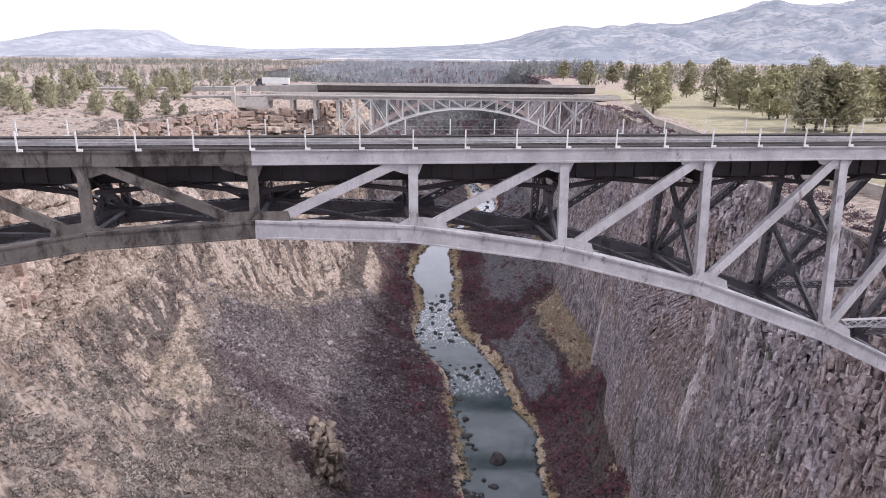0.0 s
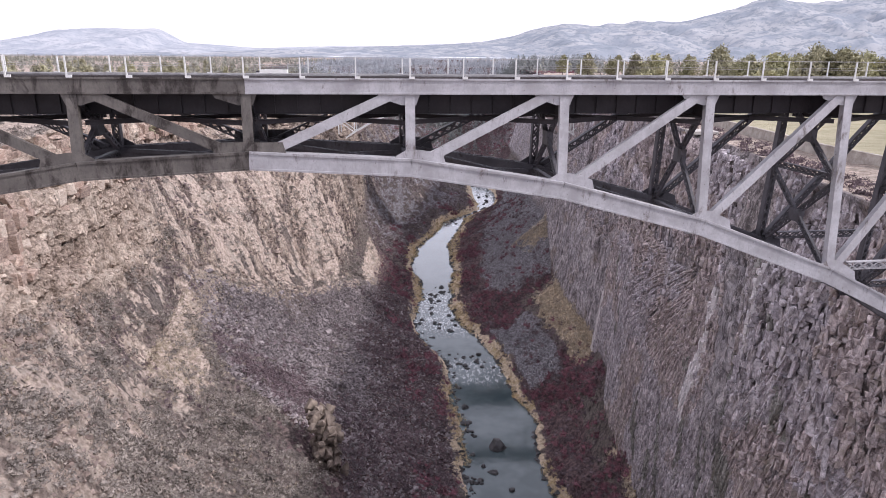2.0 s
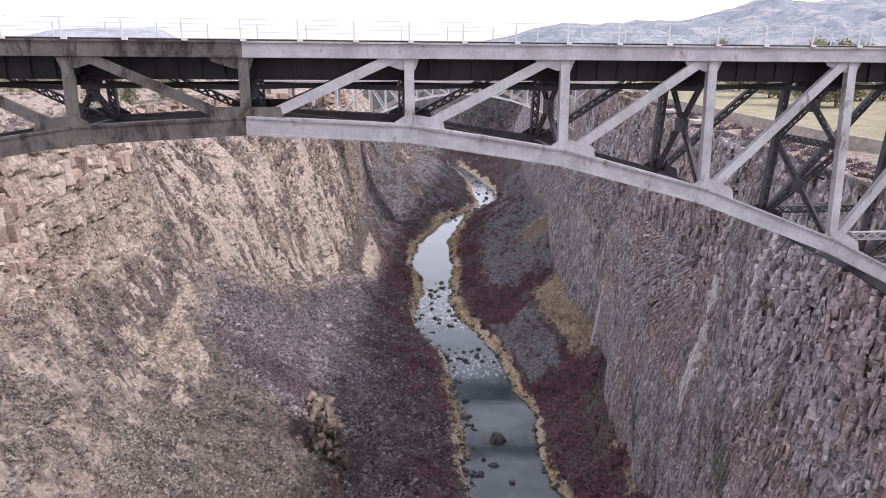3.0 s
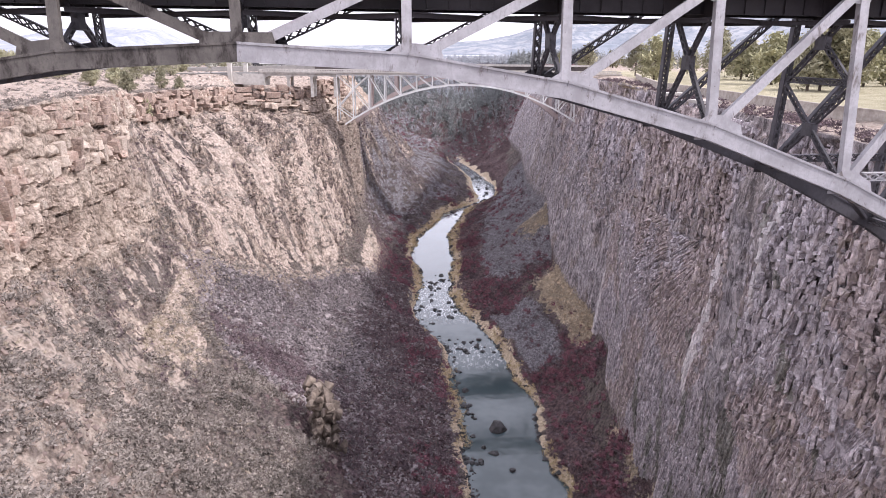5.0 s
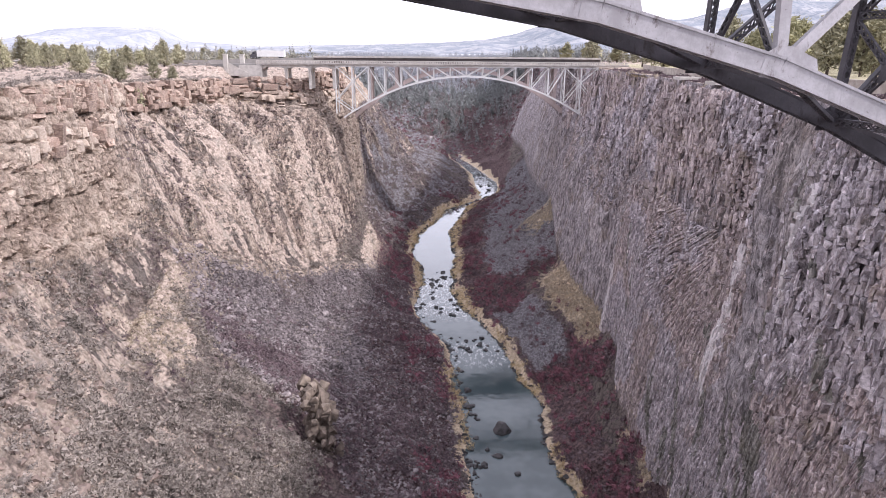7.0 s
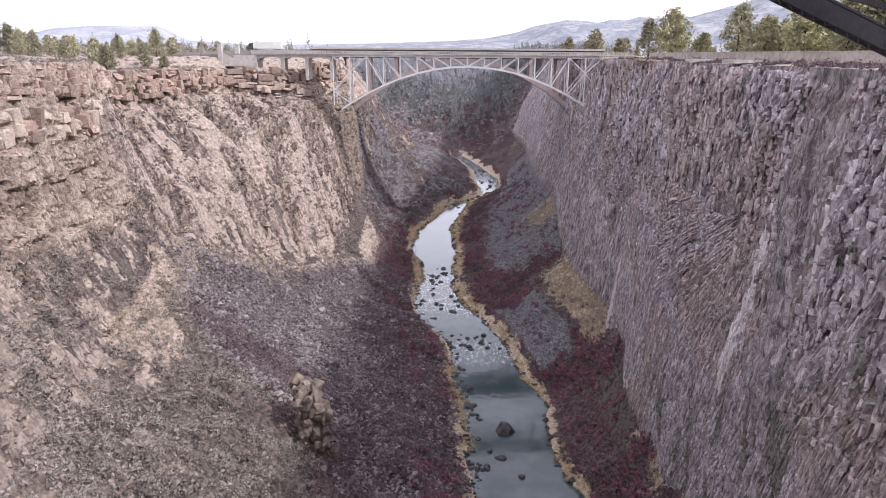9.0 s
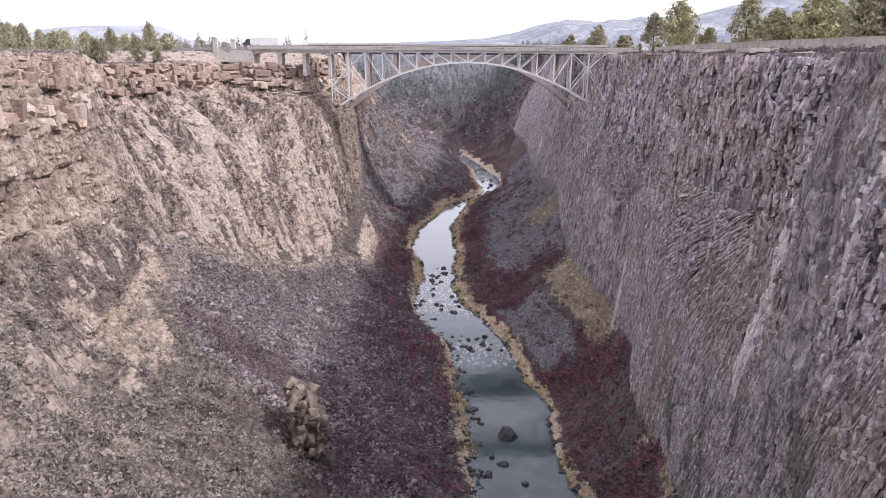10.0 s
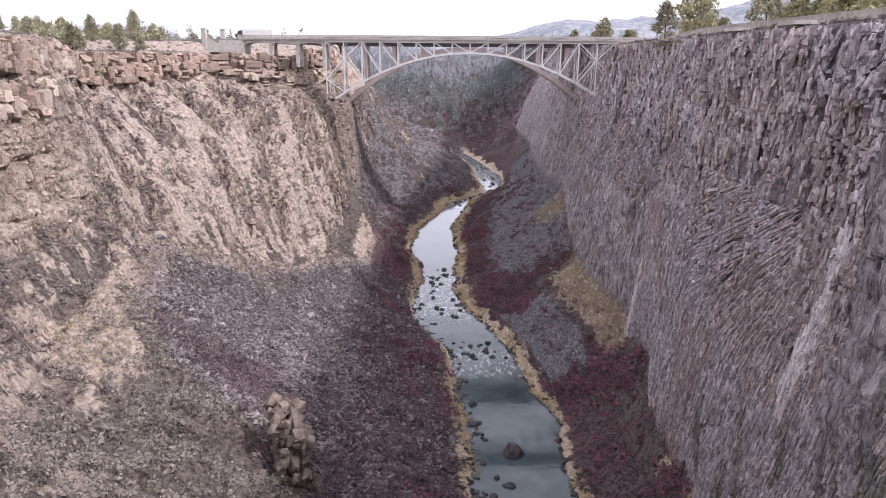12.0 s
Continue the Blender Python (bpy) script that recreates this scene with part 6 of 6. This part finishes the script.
# ---- trees ----
def tree_mesh(seed, high, wide, kind, leaves=17, leaf=0.056):
    """Trunk with limbs, and a crown of leaf clumps with gaps; returns two meshes."""
    r = random.Random(seed)
    bm = bmesh.new()

    def limb(a, b, r0, r1, n=6):
        m, length, a_ = beam_frame(a, b, (0.3, 1, 0.2))
        rings = []
        for q, rad in ((0, r0), (0.5, (r0 + r1) / 2), (1, r1)):
            ring = []
            for i in range(n):
                t = 2 * math.pi * i / n
                ring.append(bm.verts.new(a_ + m.to_3x3() @ Vector((length * q, math.cos(t) * rad, math.sin(t) * rad))))
            rings.append(ring)
        for u, v in zip(rings, rings[1:]):
            for i in range(n):
                bm.faces.new((u[i], u[(i + 1) % n], v[(i + 1) % n], v[i]))

    clumps = []
    lean = Vector((r.uniform(-0.03, 0.03), r.uniform(-0.03, 0.03), 1))
    limb(Vector((0, 0, -0.4)), lean * high * 0.9, 0.026 * high, 0.004 * high, 7)
    start = 0.06 if kind == "juniper" else 0.13
    for i in range(30 if kind == "juniper" else 34):
        f = start + (1 - start) * (i + r.random()) / (31 if kind == "juniper" else 35)
        root = lean * high * f * 0.92
        a = i * 2.4 + r.uniform(-0.5, 0.5)
        prof = (1 - f) ** 0.62 * min(1, (f - start) * 5 + 0.45) if kind == "juniper" else min(1.0, 1.5 * (1 - f) + 0.16) * min(1, (f - start) * 4 + 0.5)
        reach = wide * prof * r.uniform(0.65, 1.15)
        tip = root + Vector((math.cos(a) * reach, math.sin(a) * reach, reach * r.uniform(0.12, 0.5)))
        limb(root, tip, 0.006 * high, 0.002 * high, 4)
        for q in range(5):
            g = r.uniform(0.45, 1.08)
            clumps.append(root.lerp(tip, g) + Vector((r.gauss(0, 0.22), r.gauss(0, 0.22), r.gauss(0, 0.2))) * wide * 0.35)
    for q in range(8):
        clumps.append(lean * high * r.uniform(0.86, 1.0) + Vector((r.gauss(0, 0.12), r.gauss(0, 0.12), 0)) * wide)
    wood = bpy.data.meshes.new("trunk")
    bm.to_mesh(wood)
    bm.free()
    wood.materials.append(BARK)
    v = []
    for c in clumps:
        for _ in range(leaves):
            o = Vector((r.gauss(0, 1), r.gauss(0, 1), r.gauss(0, 0.75))) * wide * 0.14
            a = Vector((r.gauss(0, 1), r.gauss(0, 1), r.gauss(0, 1))) * wide * leaf
            b = Vector((r.gauss(0, 1), r.gauss(0, 1), r.gauss(0, 1))) * wide * leaf
            v += [c + o + a, c + o + b, c + o - (a + b) * 0.7]
    crown = bpy.data.meshes.new("crown")
    crown.from_pydata([p[:] for p in v], [], [(i, i + 1, i + 2) for i in range(0, len(v), 3)])
    return wood, crown


KINDS = []
for i, (h, w, k, leaf) in enumerate(((9.0, 3.3, "juniper", LEAF), (7.5, 3.5, "juniper", LEAF), (8.5, 2.9, "juniper", LEAF), (15.0, 5.4, "pine", LEAF_GOLD),
                                     (14.0, 5.8, "pine", LEAF_GOLD), (16.0, 5.2, "pine", LEAF), (6.0, 3.0, "juniper", LEAF))):
    wood, crown = tree_mesh(500 + i, h, w, k)
    thin_wood, thin = tree_mesh(520 + i, h, w, k, 6, 0.095)
    for c_ in (crown, thin):
        c_.materials.append(leaf)
    KINDS.append((k, h, wood, crown, leaf, thin_wood, thin))


def tree(kind, x, y, scale, group, label):
    k, h, wood, crown, leaf, thin_wood, thin = KINDS[kind]
    if y > 290:                        # far enough for a lighter crown
        wood, crown = thin_wood, thin
    z = ground_at(x, y)
    ob = thing("pine_tree" if k == "pine" else "juniper_tree", label, "tree", pose(x, y, z - 0.1, 0, 0, (x * 37 + y * 11) % 360) @ Matrix.Scale(scale, 4), group)
    shared("trunk", wood, Matrix(), ob)
    shared("crown", crown, Matrix(), ob)
    return ob


PINE = "tall yellow-green pine beside the dry lawn"
for x, y, kind, s in ((68, 220, 4, 1.0), (80, 285, 5, 0.9), (97, 243, 5, 1.05), (109, 306, 4, 0.7), (102, 234, 3, 0.85), (106, 230, 4, 0.8), (94, 195, 4, 1.0), (98, 198, 3, 0.95),
                      (89, 166, 5, 0.92), (92, 166, 3, 1.0), (95, 163, 3, 1.02), (99, 165, 5, 0.9), (111, 184, 4, 0.95), (116, 188, 3, 1.0), (121, 186, 4, 0.95), (125, 215, 5, 1.0),
                      (118, 228, 3, 0.95), (130, 240, 5, 1.1), (135, 262, 4, 1.0), (120, 270, 5, 0.9), (112, 262, 3, 0.8), (140, 205, 3, 1.0), (136, 182, 5, 1.0), (150, 225, 4, 1.0)):
    tree(kind, x, y, s, "pines by the lawn", PINE if KINDS[kind][4] is LEAF_GOLD else "tall dark green pine beside the dry lawn")
trng = random.Random(21)
for i in range(60):                    # more of the park's trees behind
    x, y = trng.uniform(75, 420), trng.uniform(300, 640)
    if x > 66 + (y - 300) * 0.1:
        tree(trng.choice((0, 3, 4, 5, 2)), x, y, trng.uniform(0.75, 1.05), "trees on the far rim", "green tree on the flat behind the lawn")
JUN = "bushy grey-green juniper on the sagebrush rim"
for x, y, s, kind in ((-123, 197, 1.1, 0), (-112, 216, 1.05, 1), (-99, 213, 1.1, 1), (-95, 215, 0.9, 0), (-99, 239, 1.1, 2),
                      (-93, 240, 0.75, 1), (-138, 215, 1.15, 0), (-128, 220, 1.0, 2), (-146, 204, 1.0, 1), (-104, 226, 0.8, 6), (-152, 214, 1.1, 0), (-160, 200, 1.0, 2),
                      (-150, 185, 0.9, 0), (-165, 220, 1.0, 1)):
    tree(kind, x, y, s * 0.85, "junipers on the rim", JUN)
for i in range(105):
    y = 225 + 395 * trng.random() ** 1.3
    x = trng.uniform(-110 - 0.55 * y, -98 - 0.12 * (y - 225))
    if 272 < y < 296 or 330 < y < 356:
        continue
    tree(trng.choice((0, 1, 2, 6, 0)), x, y, trng.uniform(0.75, 1.15), "junipers on the rim", "grey-green juniper in the open woodland")


def conifer(seed):
    r = np.random.default_rng(seed)
    v = []
    for i in range(42):
        f = (i + r.random()) / 42
        a = r.random() * 6.283
        w = 0.24 * (1 - f) ** 0.9 + 0.015
        c = np.array([math.cos(a) * w * 0.6, math.sin(a) * w * 0.6, 0.08 + 0.9 * f])
        p, q = r.normal(0, 0.06, 3) * (1.25 - f), r.normal(0, 0.06, 3) * (1.25 - f)
        v += [c + p, c + q, c - (p + q) * 0.7]
    v = np.array(v)
    return v, np.arange(len(v)).reshape(-1, 3)


far = [conifer(i) for i in range(6)]
slope_up = (close > 0.02) * (np.abs(GX + 10) < 190) * (0.4 + smooth(-0.4, 0.3, fbm(GX / 40, GY / 40, GX * 0, 2, 451)))
p = strew(slope_up * smooth(630, 720, GY), 2600, 630, 900)
joined("riverside_woods", far, p, rng.uniform(8, 16, len(p)), WOODS_NEAR, "hazy grey-green conifer woods climbing the slope upstream", "woods")
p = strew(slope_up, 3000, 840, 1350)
joined("hillside_woods", far, p, rng.uniform(8, 15, len(p)), WOODS_HAZY, "pale hazy conifer woods on the far slope", "woods")
flats = plain * (GY > 330) * (GX < -70) * (GX > -1600) * (0.15 + smooth(-0.3, 0.3, fbm(GX / 90, GY / 90, GX * 0, 2, 461)))
p = strew(flats, 5200, 330, 1900)
joined("juniper_woodland", far, p, rng.uniform(7, 12, len(p)), WOODS, "open juniper woodland stretching over the plain", "woods", 0.95)
flats = plain * (GY > 420) * (GX > 75) * (GX < 2000)
p = strew(flats, 3000, 420, 1900)
joined("parkland_woods", far, p, rng.uniform(7, 14, len(p)), WOODS, "belt of trees beyond the lawn", "woods")


# ---- along the rims ----
road = thing("road", "grey asphalt highway on a low bank over the plain", "road", kind="structure")
bm = bmesh.new()
plate(bm, [(-900, RIM - 2), (-900, RIM + 1.0), (-150, RIM + 1.6), (-63.2, RIM + 4.2), (-63.2, RIM - 2)], 338.5, 351.5)
part("roadway", bm, ASPHALT, road)
bm = bmesh.new()
plate(bm, [(-330, RIM - 2), (-330, RIM + 1.0), (-125, RIM + 1.0), (-75.6, RIM + 2.0), (-75.6, RIM - 2)], 281.2, 287.8)
part("old_roadway", bm, ASPHALT, road)

rim_wall = thing("rim_wall", "low pale stone wall along the canyon rim", "wall", kind="structure")
path = [(58, 70), (55, 95), (55.5, 120), (56, 150), (57, 182), (63, 212), (69, 241), (74, 262)]
for (x0, y0), (x1, y1) in zip(path, path[1:]):
    n = int(math.hypot(x1 - x0, y1 - y0) / 2.2)
    for i in range(n):
        a, b = Vector((x0, y0, 0)).lerp(Vector((x1, y1, 0)), i / n), Vector((x0, y0, 0)).lerp(Vector((x1, y1, 0)), (i + 1) / n)
        z = RIM + 2.4
        bm = bmesh.new()
        bar(bm, a + Vector((0, 0, z - 0.35)), b.lerp(a, 0.012) + Vector((0, 0, z - 0.35)), 0.5, 1.8 + 0.06 * math.sin(i * 5.1), (1, 0, 0))
        bar(bm, a + Vector((0, 0, z + 0.62)), b.lerp(a, 0.012) + Vector((0, 0, z + 0.62)), 0.62, 0.16, (1, 0, 0))
        part("wall_stone", bm, STONEWALL, rim_wall)
for x, y, w in ((48.8, 126, 4.8), (51.2, 151, 4.2)):
    bm = bmesh.new()
    box(bm, (-2.2, -w / 2, -0.55), (2.4, w / 2, 0.0))
    bmesh.ops.bevel(bm, geom=bm.edges[:], offset=0.06, segments=1)
    slab = part("viewing_platform", bm, CONCRETE)
    slab.matrix_world = pose(x, y, RIM + 1.75)
    tagged(slab, "weathered concrete viewing platform on the rim", "platform", "viewing platforms")


# ---- a lorry on the highway ----
def lorry(x, y, z):
    ob = thing("articulated_lorry", "white box-trailer lorry driving along the highway", "lorry", pose(x, y, z))
    bm = bmesh.new()
    box(bm, (-3.2, -1.25, 1.1), (10.3, 1.25, 4.0))
    bmesh.ops.bevel(bm, geom=bm.edges[:], offset=0.06, segments=1)
    part("trailer", bm, WHITE, ob)
    bm = bmesh.new()
    plate(bm, [(-6.6, 0.6), (-6.7, 1.9), (-5.6, 2.2), (-5.2, 3.4), (-3.5, 3.6), (-3.5, 0.6)], -1.15, 1.15)
    cab = part("cab", bm, STEEL_DARK, ob, "dark cab")
    bm = bmesh.new()
    box(bm, (-5.3, -1.17, 2.3), (-4.3, 1.17, 3.0))
    part("window", bm, GLASS_DARK, cab)
    for wx in (-5.8, -3.9, -2.8, 7.4, 8.7):
        for wy in (-1.05, 1.05):
            bm = bmesh.new()
            bmesh.ops.create_cone(bm, cap_ends=True, segments=16, radius1=0.5, radius2=0.5, depth=0.35, matrix=pose(wx, wy, 0.5, 90))
            wheel = part("wheel", bm, RUBBER, ob)
            bm = bmesh.new()
            bmesh.ops.create_cone(bm, cap_ends=True, segments=12, radius1=0.26, radius2=0.24, depth=0.40, matrix=pose(wx, wy, 0.5, 90))
            part("rim", bm, STEEL_RAIL, wheel, "pale steel wheel rim")


lorry(-89, 345, RIM + 3.25)
